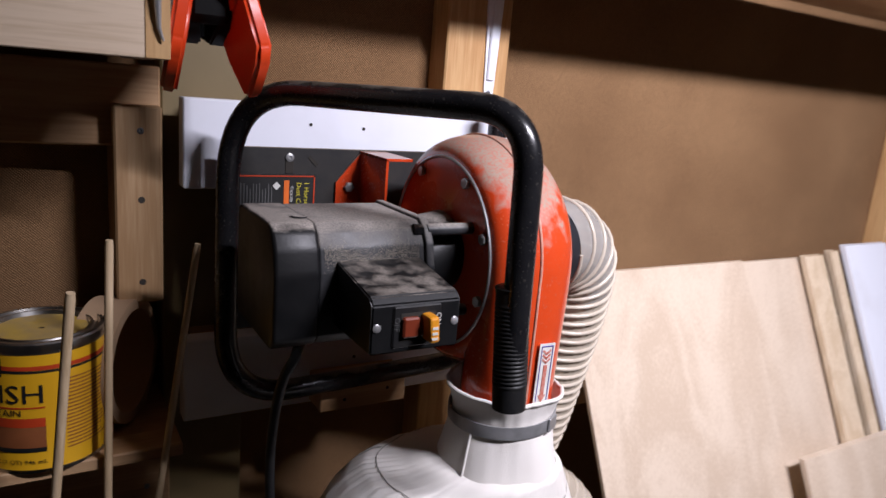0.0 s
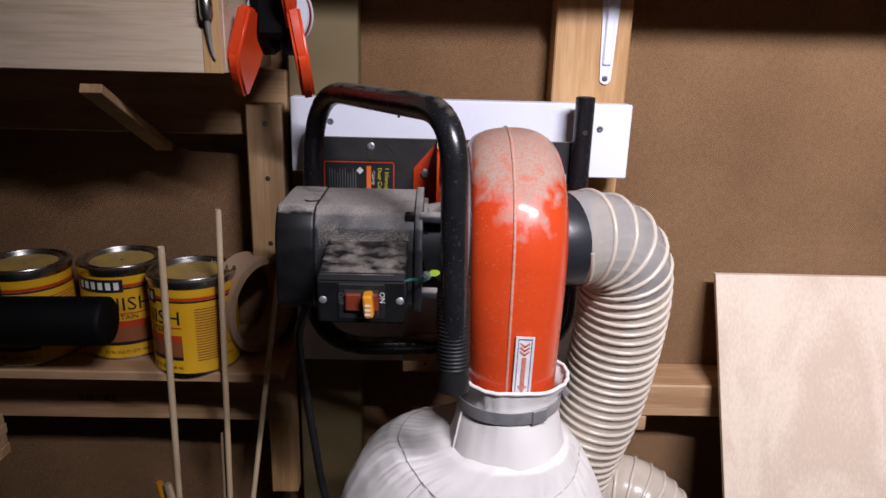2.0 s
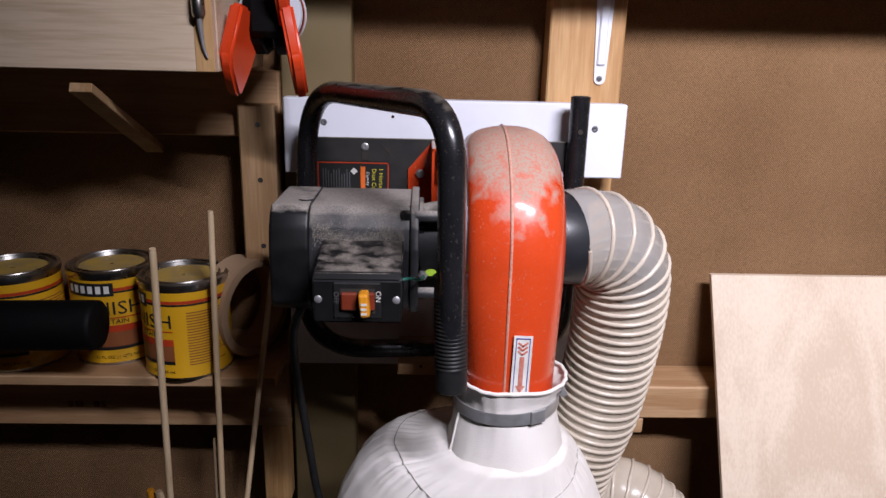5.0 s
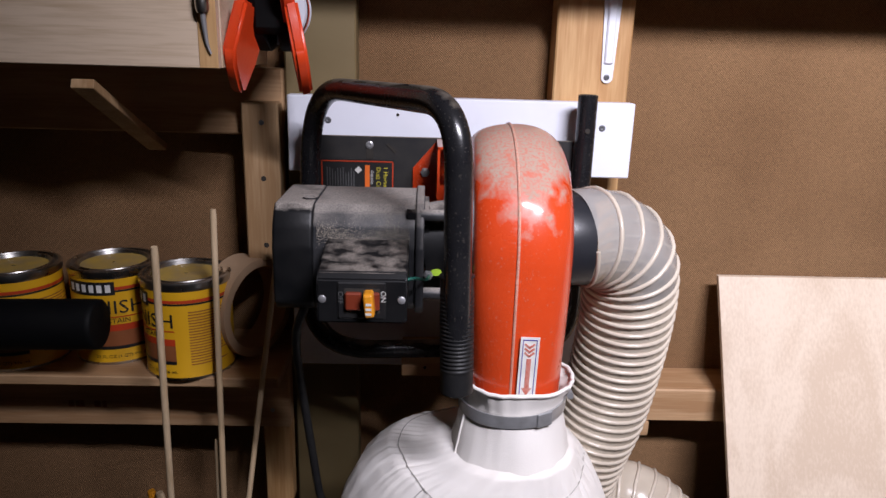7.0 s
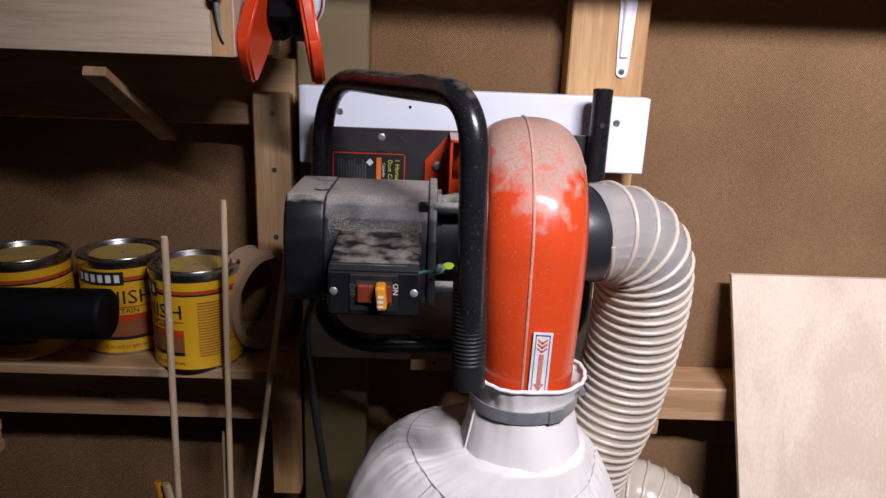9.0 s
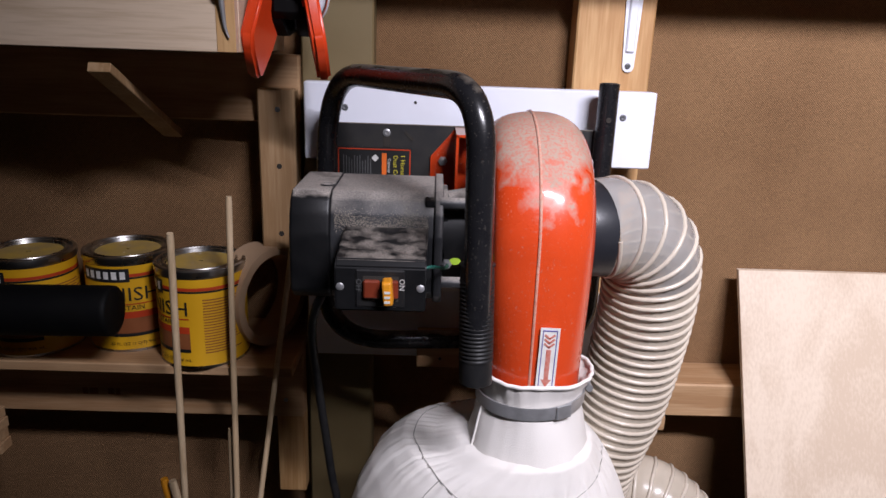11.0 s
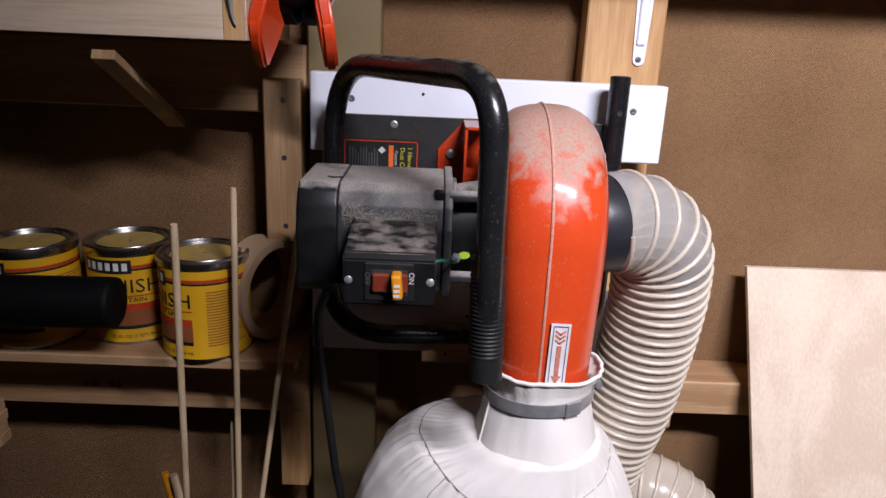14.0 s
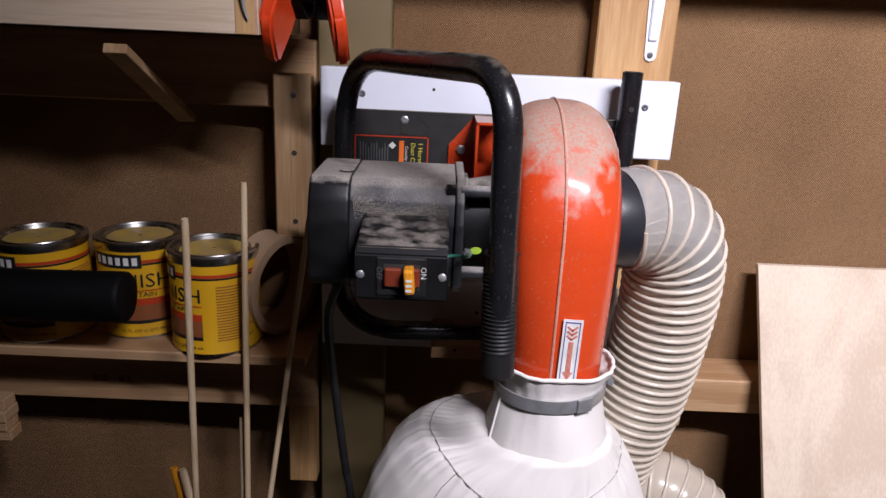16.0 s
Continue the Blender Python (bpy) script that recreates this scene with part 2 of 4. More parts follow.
STAINED = mat("stained_lid", (0.50, 0.33, 0.06), 0.5, second=(0.36, 0.25, 0.10), scale=25, bump=0.1)
CARD = mat("cardboard", (0.42, 0.28, 0.17), 0.9, second=(0.36, 0.23, 0.13), scale=8, bump=0.1)
DUST = mat("sawdust_chips", (0.52, 0.46, 0.38), 0.9, second=(0.38, 0.33, 0.26), scale=300, bump=0)
# near-black colour for the shade inside holes and slots that are not cut
HOLE_SHADE = mat("painted_hole_shade", (0.03, 0.025, 0.02), 0.9, bump=0)
INK = mat("black_ink", (0.012, 0.012, 0.012), 0.5, bump=0)
INK_RED = mat("red_ink", (0.52, 0.05, 0.012), 0.45, bump=0)
INK_WHITE = mat("white_ink", (0.75, 0.74, 0.70), 0.5, bump=0)
INK_BROWN = mat("brown_ink", (0.28, 0.09, 0.03), 0.5, bump=0)
INK_YELLOW = mat("yellow_ink", (0.70, 0.60, 0.05), 0.5, bump=0)
INK_ORANGE = mat("orange_ink", (0.80, 0.16, 0.02), 0.5, bump=0)
INK_DIM = mat("worn_grey_ink", (0.10, 0.10, 0.10), 0.5, bump=0)
INK_ROCKER = mat("rocker_red", (0.20, 0.035, 0.015), 0.35, bump=0)
INK_BLUE = mat("blue_ink", (0.12, 0.10, 0.35), 0.5, bump=0)
KEY_ORANGE = mat("key_plastic", (0.80, 0.32, 0.02), 0.4, bump=0.03)
GREEN = mat("green_wire", (0.02, 0.16, 0.12), 0.4, bump=0.02)
LIME = mat("lime_sticker", (0.35, 0.55, 0.03), 0.45, bump=0)
PAINT_WALL = mat("plain_wall_paint", (0.10, 0.08, 0.06), 0.85, second=(0.15, 0.115, 0.09), scale=3)
CONCRETE = mat("concrete", (0.10, 0.095, 0.09), 0.85, second=(0.075, 0.07, 0.068), scale=6)
GLOW = bpy.data.materials.new("lamp_diffuser")
GLOW.use_nodes = True
GLOW.node_tree.nodes["Principled BSDF"].inputs["Emission Color"].default_value = (1, 0.92, 0.82, 1)
GLOW.node_tree.nodes["Principled BSDF"].inputs["Emission Strength"].default_value = 4.0


# ---- mesh helpers ----
def part(name, bm, material, parent=None, label="", smooth=False, angle=40):
    me = bpy.data.meshes.new(name)
    bmesh.ops.recalc_face_normals(bm, faces=bm.faces[:])
    if smooth:
        lim = radians(angle)
        for f in bm.faces:
            f.smooth = True
        for e in bm.edges:
            if len(e.link_faces) == 2 and e.calc_face_angle(0) > lim:
                e.smooth = False
    bm.to_mesh(me)
    bm.free()
    me.materials.append(material)
    ob = new(name, me)
    if parent is None:
        ob.matrix_basis = SIZE
    else:
        ob.parent = parent
        if parent.data is None:
            ob.matrix_parent_inverse = (SIZE.inverted() @ parent.matrix_basis).inverted()
    if label:
        tagged(ob, label)
    return ob


def thing(name, at, label, category, group=""):
    ob = new(name)
    ob.empty_display_size = 0.05
    ob.matrix_basis = SIZE @ Matrix.Translation(at)
    return tagged(ob, label, category, group)


def box(bm, x0, x1, y0, y1, z0, z1, bevel=0.0, m=None, seg=1):
    made = bmesh.ops.create_cube(bm, size=1.0)["verts"]
    for v in made:
        v.co = Vector(((x0 + x1) / 2 + v.co.x * (x1 - x0), (y0 + y1) / 2 + v.co.y * (y1 - y0), (z0 + z1) / 2 + v.co.z * (z1 - z0)))
    if bevel:
        edges = list({e for v in made for e in v.link_edges})
        made = [v for v in bmesh.ops.bevel(bm, geom=edges, offset=bevel, segments=seg, affect="EDGES", profile=0.5)["verts"]] or made
    if m is not None:
        bmesh.ops.transform(bm, matrix=m, verts=list({v for v in made}))
    return bm


def block(x0, x1, y0, y1, z0, z1, bevel=0.0, m=None, seg=1):
    return box(bmesh.new(), x0, x1, y0, y1, z0, z1, bevel, m, seg)


def frames_along(points):
    pts = [Vector(p) for p in points]
    tang = [(pts[min(i + 1, len(pts) - 1)] - pts[max(i - 1, 0)]).normalized() for i in range(len(pts))]
    ref = Vector((0, 0, 1)) if abs(tang[0].z) < 0.9 else Vector((0, 1, 0))
    u = tang[0].cross(ref).normalized()
    out = []
    for p, t in zip(pts, tang):
        u = (u - t * u.dot(t)).normalized()
        out.append((p, u, t.cross(u), t))
    return out


def sweep(bm, points, radius, seg=16, caps=True):
    """A round bar along points; radius is a number or a function of the index."""
    rings = []
    for i, (p, u, v, t) in enumerate(frames_along(points)):
        r = radius(i) if callable(radius) else radius
        rings.append([bm.verts.new(p + (u * math.cos(a) + v * math.sin(a)) * r) for a in (2 * math.pi * k / seg for k in range(seg))])
    for a, b in zip(rings, rings[1:]):
        for k in range(seg):
            bm.faces.new((a[k], a[(k + 1) % seg], b[(k + 1) % seg], b[k]))
    if caps:
        bm.faces.new(rings[0])
        bm.faces.new(rings[-1])
    return bm


def bar(p0, p1, r, seg=16):
    return sweep(bmesh.new(), [p0, p1], r, seg)


def rounded(points, r, steps=8):
    """The corner points joined by straight runs and arcs; r holds how far each arc reaches from its corner."""
    pts = [Vector(p) for p in points]
    out = [pts[0]]
    for i, (a, b, c) in enumerate(zip(pts, pts[1:], pts[2:])):
        d = min(r[i], (a - b).length * 0.49, (c - b).length * 0.49)
        s, e = b + (a - b).normalized() * d, b + (c - b).normalized() * d
        for k in range(steps + 1):
            t = k / steps
            out.append(s * (1 - t) ** 2 + b * 2 * t * (1 - t) + e * t * t)
    out.append(pts[-1])
    return out


def spline(points, n=200):
    """A Catmull-Rom curve through the points, at even steps."""
    p = [Vector(q) for q in points]
    p = [p[0] * 2 - p[1]] + p + [p[-1] * 2 - p[-2]]
    fine = []
    for a, b, c, d in zip(p, p[1:], p[2:], p[3:]):
        for i in range(40):
            t = i / 40
            fine.append(0.5 * (b * 2 + (c - a) * t + (a * 2 - b * 5 + c * 4 - d) * t ** 2 + (b * 3 - a - c * 3 + d) * t ** 3))
    fine.append(p[-2])
    run = [0.0]
    for a, b in zip(fine, fine[1:]):
        run.append(run[-1] + (b - a).length)
    out, k = [], 0
    for i in range(n):
        want = run[-1] * i / (n - 1)
        while k < len(run) - 2 and run[k + 1] < want:
            k += 1
        f = (want - run[k]) / max(run[k + 1] - run[k], 1e-9)
        out.append(fine[k].lerp(fine[k + 1], f))
    return out, run[-1]


def lathe(bm, profile, seg=40, m=None, close=True):
    """A turned shape about z from (radius, height) pairs."""
    rings = []
    for r, z in profile:
        rings.append([bm.verts.new((r * math.cos(a), r * math.sin(a), z)) for a in (2 * math.pi * k / seg for k in range(seg))])
    for a, b in zip(rings, rings[1:]):
        for k in range(seg):
            bm.faces.new((a[k], a[(k + 1) % seg], b[(k + 1) % seg], b[k]))
    if close:
        bm.faces.new(rings[0])
        bm.faces.new(rings[-1])
    if m is not None:
        bmesh.ops.transform(bm, matrix=m, verts=bm.verts[:])
    return bm


def letters(text, size, m, material, parent, name, bend=None, label=""):
    """Raised lettering, as a mesh; bend maps each flat point to its place."""
    cu = bpy.data.curves.new(name, "FONT")
    cu.body, cu.size, cu.align_x, cu.align_y, cu.resolution_u = text, size, "CENTER", "CENTER", 2
    tmp = new("tmp_text", cu)
    bpy.context.view_layer.update()
    me = bpy.data.meshes.new_from_object(tmp.evaluated_get(bpy.context.evaluated_depsgraph_get()))
    bpy.data.objects.remove(tmp)
    bm = bmesh.new()
    bm.from_mesh(me)
    bpy.data.meshes.remove(me)
    if bend:
        for v in bm.verts:
            v.co = bend(v.co)
    else:
        bmesh.ops.transform(bm, matrix=m, verts=bm.verts[:])
    return part(name, bm, material, parent, label)


def structure(ob, label, category):
    return tagged(ob, label, category, kind="structure")


def screw(parent, x, y, z, r=0.005, name="screw"):
    """A pan-head screw in a face that looks towards -y."""
    bm = lathe(bmesh.new(), [(r, 0), (r, 0.0005), (r * 0.85, 0.001), (r * 0.4, 0.001), (r * 0.25, 0.0003)], 12, pose(x, y, z, 90))
    return part(name, bm, DULL, parent, "", True)


def hole(parent, x, y, z, r=0.003):
    # a dark disc on the face; the hole's shade is painted, not sunk
    return part("screw_hole", lathe(bmesh.new(), [(r, 0), (r, 0.0006)], 10, pose(x, y, z, 90)), HOLE_SHADE, parent)


# ---- the setting ----
W, TOP = 0.145, 2.86
structure(part("wall_north", block(-1.7, 2.6, W, W + 0.1, FLOOR, TOP), BURLAP), "brown burlap covered workshop wall", "wall")
structure(part("floor", block(-1.8, 2.7, -4.6, W + 0.1, FLOOR - 0.1, FLOOR), CONCRETE), "plain grey concrete workshop floor", "floor")
structure(part("ceiling", block(-1.8, 2.7, -4.6, W + 0.1, TOP, TOP + 0.1), PAINT_WALL), "plain brown painted workshop ceiling", "ceiling")
structure(part("wall_west", block(-1.8, -1.7, -4.6, W + 0.1, FLOOR, TOP), PAINT_WALL), "plain brown painted side wall", "wall")
structure(part("wall_east", block(2.6, 2.7, -4.6, W + 0.1, FLOOR, TOP), PAINT_WALL), "plain brown painted side wall", "wall")
structure(part("wall_south", block(-1.7, 2.6, -4.6, -4.5, FLOOR, TOP), PAINT_WALL), "plain brown painted rear wall", "wall")

tagged(part("wall_stud", block(-0.018, 0.113, 0.083, W, FLOOR, TOP, 0.003), OLIVE), "olive brown painted wooden wall stud", "stud", "wall studs")
tagged(part("wall_stud", block(0.477, 0.617, 0.081, W, FLOOR, TOP, 0.003), PINE), "clear pine wall stud with visible grain", "stud", "wall studs")
tagged(part("wall_stud", block(2.13, 2.27, 0.081, W, FLOOR, TOP, 0.003), PINE), "pine wall stud near the room corner", "stud", "wall studs")

tagged(part("wall_rail", block(0.617, 2.13, 0.040, W, 0.952, 1.025, 0.003), PINE_X), "horizontal pine rail between the wall studs", "rail")
tagged(part("rail_cleat", block(0.617, 0.722, 0.041, W, 0.915, 0.951, 0.006, None, 3), PINE_X), "small pine cleat fixed beneath the wall rail", "cleat")
tagged(part("ledger_board", block(-1.6, -0.02, 0.07, W, 1.52, 1.64, 0.003), PINE_X), "brown pine board fixed along the wall", "board")

# ---- overhead shelf and its bracket ----
tagged(part("overhead_shelf", block(0.12, 2.1, -0.265, 0.08, 1.925, 1.945, 0.002), PINE_X), "long pine shelf board above the machine", "shelf")


def bracket():
    t = thing("shelf_bracket", (0.575, 0.08, 1.64), "white painted steel shelf bracket on the stud", "bracket")
    bm = bmesh.new()
    outline = [(0.0105 * math.sin(a), -0.0105 * math.cos(a)) for a in (math.pi * (k / 10 - 0.5) for k in range(11))]
    outline = outline + [(0.0215, 0.280), (-0.0215, 0.280)]
    front = [bm.verts.new((0.575 + x, 0.077, 1.641 + z)) for x, z in outline]
    back = [bm.verts.new((0.575 + x, 0.081, 1.641 + z)) for x, z in outline]
    bm.faces.new(front)
    bm.faces.new(back)
    for k in range(len(outline)):
        j = (k + 1) % len(outline)
        bm.faces.new((front[k], front[j], back[j], back[k]))
    part("plate", bm, WHITE, t)
    bm = block(0.567, 0.583, 0.072, 0.078, 1.665, 1.920, 0.0025)
    part("rib", bm, WHITE, t)
    part("arm", block(0.56, 0.59, -0.20, 0.08, 1.920, 1.9246, 0.001), WHITE, t)
    screw(t, 0.574, 0.077, 1.641, 0.0055)


bracket()


# ---- mounting boards ----
def mounting_boards():
    t = thing("mounting_board", (0.3, 0.02, 1.467), "white painted mounting board screwed across the studs", "board", "mounting boards")
    part("board", block(0.0, 0.611, 0.0, 0.036, 1.467, 1.600, 0.002), WHITE, t)
    for x0 in (0.02, 0.49):
        part("spacer", block(x0, x0 + 0.09, 0.036, 0.083, 1.475, 1.595), PINE_OLD, t)
    for x, z in ((0.555, 1.556), (0.071, 1.558)):
        screw(t, x, 0.0, z, 0.006)
    for x, z in ((0.193, 1.570), (0.284, 1.567)):
        hole(t, x, 0.0, z, 0.0028)
    t = thing("mounting_board", (0.3, 0.02, 1.09), "lower white painted board behind the motor", "board", "mounting boards")
    part("board", block(0.0, 0.55, 0.0, 0.036, 1.090, 1.226, 0.002), WHITE, t)
    for x0 in (0.02, 0.48):
        part("spacer", block(x0, x0 + 0.07, 0.036, 0.083, 1.10, 1.22), PINE_OLD, t)
    hole(t, 0.29, 0.0, 1.165)
    t = thing("wood_block", (0.28, -0.03, 1.085), "small pine block screwed under the mounting plate", "block")
    part("body", block(0.207, 0.365, -0.06, -0.002, 1.097, 1.152, 0.002), PINE_X, t)
    hole(t, 0.25, -0.06, 1.115, 0.003)
    hole(t, 0.330, -0.06, 1.125, 0.003)


mounting_boards()


# ---- the dust collector ----
AX = Vector((0.0, -0.25, 1.428))
HC = Vector((0.0, -0.236, 1.417))
HX0, HX1 = 0.306, 0.442


def dust_collector():
    t = thing("dust_collector", (0.3, -0.05, 1.1), "wall-mounted orange dust collector with black motor and carrying handle", "dust collector")
    # mounting plate
    plate = part("mounting_plate", block(0.055, 0.500, -0.040, -0.036, 1.255, 1.537, 0.001), PLATE, t, "dusty black steel plate")
    # slots are dark pads on the plate, their inner shade put into the colour
    for x in (0.147, 0.46):
        part("slot", block(x - 0.006, x + 0.006, -0.0412, -0.0402, 1.498, 1.522, 0.0), HOLE_SHADE, plate)
    part("bolt", lathe(bmesh.new(), [(0.0066, 0), (0.0066, 0.002), (0.0055, 0.0026), (0.003, 0.003), (0.0024, 0.0018)], 14, pose(0.147, -0.0405, 1.522, 90)), STEEL, plate, "", True)
    part("slot", block(0.174, 0.194, -0.0412, -0.0402, 1.515, 1.520, 0.0, Matrix.Translation((0.184, 0, 1.517)) @ pose(0, 0, 0, 0, 45, 0) @ Matrix.Translation((-0.184, 0, -1.517))), HOLE_SHADE, plate)
    # rear stand-offs to the board
    for x in (0.09, 0.46):
        part("standoff", bar((x, -0.037, 1.517), (x, 0.001, 1.517), 0.008), STEEL, t)
        part("standoff", bar((x, -0.037, 1.275), (x, 0.083, 1.275), 0.008), STEEL, t)
    # warning label
    lab = part("warning_label", block(0.062, 0.190, -0.0415, -0.0403, 1.30, 1.497), INK, plate, "black safety label with red border and orange stripe")
    y = -0.0418
    for x0, x1, z0, z1 in ((0.064, 0.188, 1.4925, 1.4945), (0.064, 0.066, 1.302, 1.4945), (0.186, 0.188, 1.302, 1.4945)):
        part("border", block(x0, x1, y - 0.0006, y + 0.0004, z0, z1), INK_RED, lab)
    part("stripe", block(0.139, 0.147, y - 0.0006, y + 0.0004, 1.302, 1.487), INK_ORANGE, lab)
    part("triangle_mark", block(0.123, 0.132, y - 0.0006, y + 0.0004, 1.474, 1.483, 0, Matrix.Translation((0.1275, 0, 1.4785)) @ pose(0, 0, 0, 0, 45, 0) @ Matrix.Translation((-0.1275, 0, -1.4785))), INK_WHITE, lab)
    rng = random.Random(4)
    for k in range(11):
        x = 0.073 + k * 0.0046
        part("text_bar", block(x, x + 0.0016, y - 0.0006, y + 0.0004, 1.40 - rng.random() * 0.02, 1.484 - rng.random() * 0.012), INK_DIM, lab)
    letters("1 Horsepower", 0.0108, pose(0.1745, y - 0.0008, 1.453, 90, 90, 0), INK_YELLOW, lab, "lettering")
    letters("Dust Collector", 0.0108, pose(0.1620, y - 0.0008, 1.451, 90, 90, 0), INK_YELLOW, lab, "lettering")
    letters("Capacity", 0.007, pose(0.1515, y - 0.0008, 1.466, 90, 90, 0), INK_WHITE, lab, "lettering")

    # orange bracket between plate and fan housing
    bm = bmesh.new()
    for x0, x1 in ((0.236, 0.300),):
        pts = [(0.222, -0.041, 1.485), (0.262, -0.041, 1.532), (0.300, -0.041, 1.535), (0.300, -0.041, 1.33), (0.222, -0.041, 1.33)]
        a = [bm.verts.new(p) for p in pts]
        b = [bm.verts.new((p[0], p[1] - 0.004, p[2])) for p in pts]
        bm.faces.new(a), bm.faces.new(b)
        for k in range(5):
            bm.faces.new((a[k], a[(k + 1) % 5], b[(k + 1) % 5], b[k]))
    box(bm, 0.262, 0.266, -0.14, -0.041, 1.33, 1.533)
    box(bm, 0.262, 0.306, -0.14, -0.041, 1.531, 1.535)
    part("housing_bracket", bm, RED, t, "orange folded steel bracket")
    part("bracket_bolt", lathe(bmesh.new(), [(0.008, 0), (0.008, 0.006), (0.004, 0.007)], 6, pose(0.243, -0.045, 1.478, 90)), STEEL, t)

    # fan housing: scroll with outlet at the front, pointing down
    half, cx = (HX1 - HX0) / 2, (HX0 + HX1) / 2
    R = 0.1665
    # drum: rounded rim turned about the axis
    prof = []
    for k in range(21):
        a = math.pi * (k / 20)
        sx = -math.cos(a)
        e = abs(sx) ** 0.9 * (1 if sx > 0 else -1)
        bulge = 0.034 if sx < 0 else 0.058
        prof.append((R - bulge + bulge * max(0.0, math.sin(a)) ** 0.85, half * e))
    prof = [(0.02, -half)] + prof + [(0.02, half)]
    drum = bmesh.new()
    lathe(drum, prof, 72, Matrix.Translation((cx, HC.y, HC.z)) @ Matrix.Rotation(radians(90), 4, "Y"))
    part("fan_housing", drum, RED, t, "orange enamelled scroll housing, dusty on top", True, 35)
    # outlet: oval duct blending from the drum's front down to a round spigot
    out = bmesh.new()
    rings = []
    front = prof[1:-1]
    nf = len(front)
    for i in range(17):
        f = i / 16
        z = HC.z - f * (HC.z - 1.19)
        g = f * f * (3 - 2 * f)
        hw = half * 0.955
        cy = -0.403 + hw
        ring = []
        for k, (r, ex) in enumerate(front):
            a = math.pi * k / (nf - 1)
            p = Vector((cx + ex, HC.y - r, z))
            q = Vector((cx - hw * math.cos(a), cy - hw * math.sin(a), z))
            ring.append(out.verts.new(p.lerp(q, g)))
        for k in range(1, nf - 1):
            a = math.pi * k / (nf - 1)
            p = Vector((cx + half * math.cos(a), HC.y - (R - 0.058) + 0.05 * math.sin(a), z))
            q = Vector((cx + hw * math.cos(a), cy + hw * math.sin(a), z))
            ring.append(out.verts.new(p.lerp(q, g)))
        rings.append(ring)
    count = len(rings[0])
    for a, b in zip(rings, rings[1:]):
        for k in range(count):
            out.faces.new((a[k], a[(k + 1) % count], b[(k + 1) % count], b[k]))
    out.faces.new(rings[0]), out.faces.new(rings[-1])
    duct = part("outlet_duct", out, RED, t, "orange enamelled outlet duct", True, 60)
    # welded seam round the middle
    pts = [(cx - 0.012, HC.y + R * math.cos(a), HC.z + R * math.sin(a)) for a in (radians(60 + 125 * k / 30) for k in range(31))]
    pts += [(cx - 0.012, -0.4026 + d, z) for z, d in ((1.40, 0), (1.36, 0), (1.30, 0.0008), (1.25, 0.0015), (1.20, 0.0018))]
    part("seam", sweep(bmesh.new(), pts, 0.0021, 8), SEAM, t, "", True)
    # left cover plate edge with bolts
    rim = [(HX0 - 0.001, HC.y + 0.134 * math.cos(a), HC.z + 0.134 * math.sin(a)) for a in (2 * math.pi * k / 72 for k in range(73))]
    part("cover_rim", sweep(bmesh.new(), rim, 0.0022, 8), STEEL, t, "bare metal edge of the cover", True)
    for d in (60, 120, 160, 200, 240, 300, 0):
        a = radians(d)
        yy, zz = HC.y + 0.122 * math.cos(a), HC.z + 0.122 * math.sin(a)
        bm = lathe(bmesh.new(), [(0.0075, 0), (0.0075, 0.006), (0.004, 0.007)], 6, Matrix.Translation((HX0, yy, zz)) @ Matrix.Rotation(radians(-90), 4, "Y"))
        part("cover_bolt", bm, STEEL, t)
        bm = lathe(bmesh.new(), [(0.006, 0), (0.006, 0.005), (0.003, 0.006)], 6, Matrix.Translation((HX1 - 0.006, yy, zz)) @ Matrix.Rotation(radians(90), 4, "Y"))
        part("cover_bolt", bm, STEEL, t)
    # flow sticker
    m0 = Matrix.Translation((0.3825, -0.4068, 1.2865)) @ pose(0, 0, 0, 0, 1.2, 0)
    st = part("flow_sticker", block(-0.0125, 0.0125, -0.0006, 0.0006, -0.042, 0.042, 0.0, m0), INK_WHITE, t, "white sticker with a red arrow pointing down")
    for x0, x1, z0, z1 in ((-0.0095, -0.0085, -0.039, 0.039), (0.0085, 0.0095, -0.039, 0.039), (-0.0095, 0.0095, 0.0378, 0.039)):
        part("line", block(x0, x1, -0.0014, -0.0004, z0, z1, 0, m0), INK_BLUE, st)
    part("arrow_shaft", block(-0.003, 0.003, -0.0014, -0.0004, -0.032, 0.012, 0, m0), FADED_RED, st)
    bm = bmesh.new()
    a = [bm.verts.new(p) for p in ((-0.007, -0.0012, -0.030), (0.007, -0.0012, -0.030), (0, -0.0012, -0.041))]
    bm.faces.new(a)
    bmesh.ops.transform(bm, matrix=m0, verts=bm.verts[:])
    part("arrow_head", bm, FADED_RED, st)
    for k in range(3):
        bm = bmesh.new()
        z = 0.018 + k * 0.006
        for s_ in (-1, 1):
            box(bm, -0.0045, 0.0045, -0.0013, -0.0005, -0.0013, 0.0013, 0, m0 @ Matrix.Translation((s_ * 0.003, 0, z)) @ pose(0, 0, 0, 0, -s_ * 40, 0))
        part("chevron", bm, FADED_RED, st)
    # inlet cuff
    cuff = Matrix.Translation((HX1 - 0.012, AX.y - 0.03, AX.z)) @ Matrix.Rotation(radians(90), 4, "Y")
    part("inlet_cuff", lathe(bmesh.new(), [(0.0665, 0), (0.0665, 0.044), (0.065, 0.046), (0.058, 0.046), (0.058, 0.0)], 48, cuff, False), CUFF, t, "black plastic inlet collar", True)

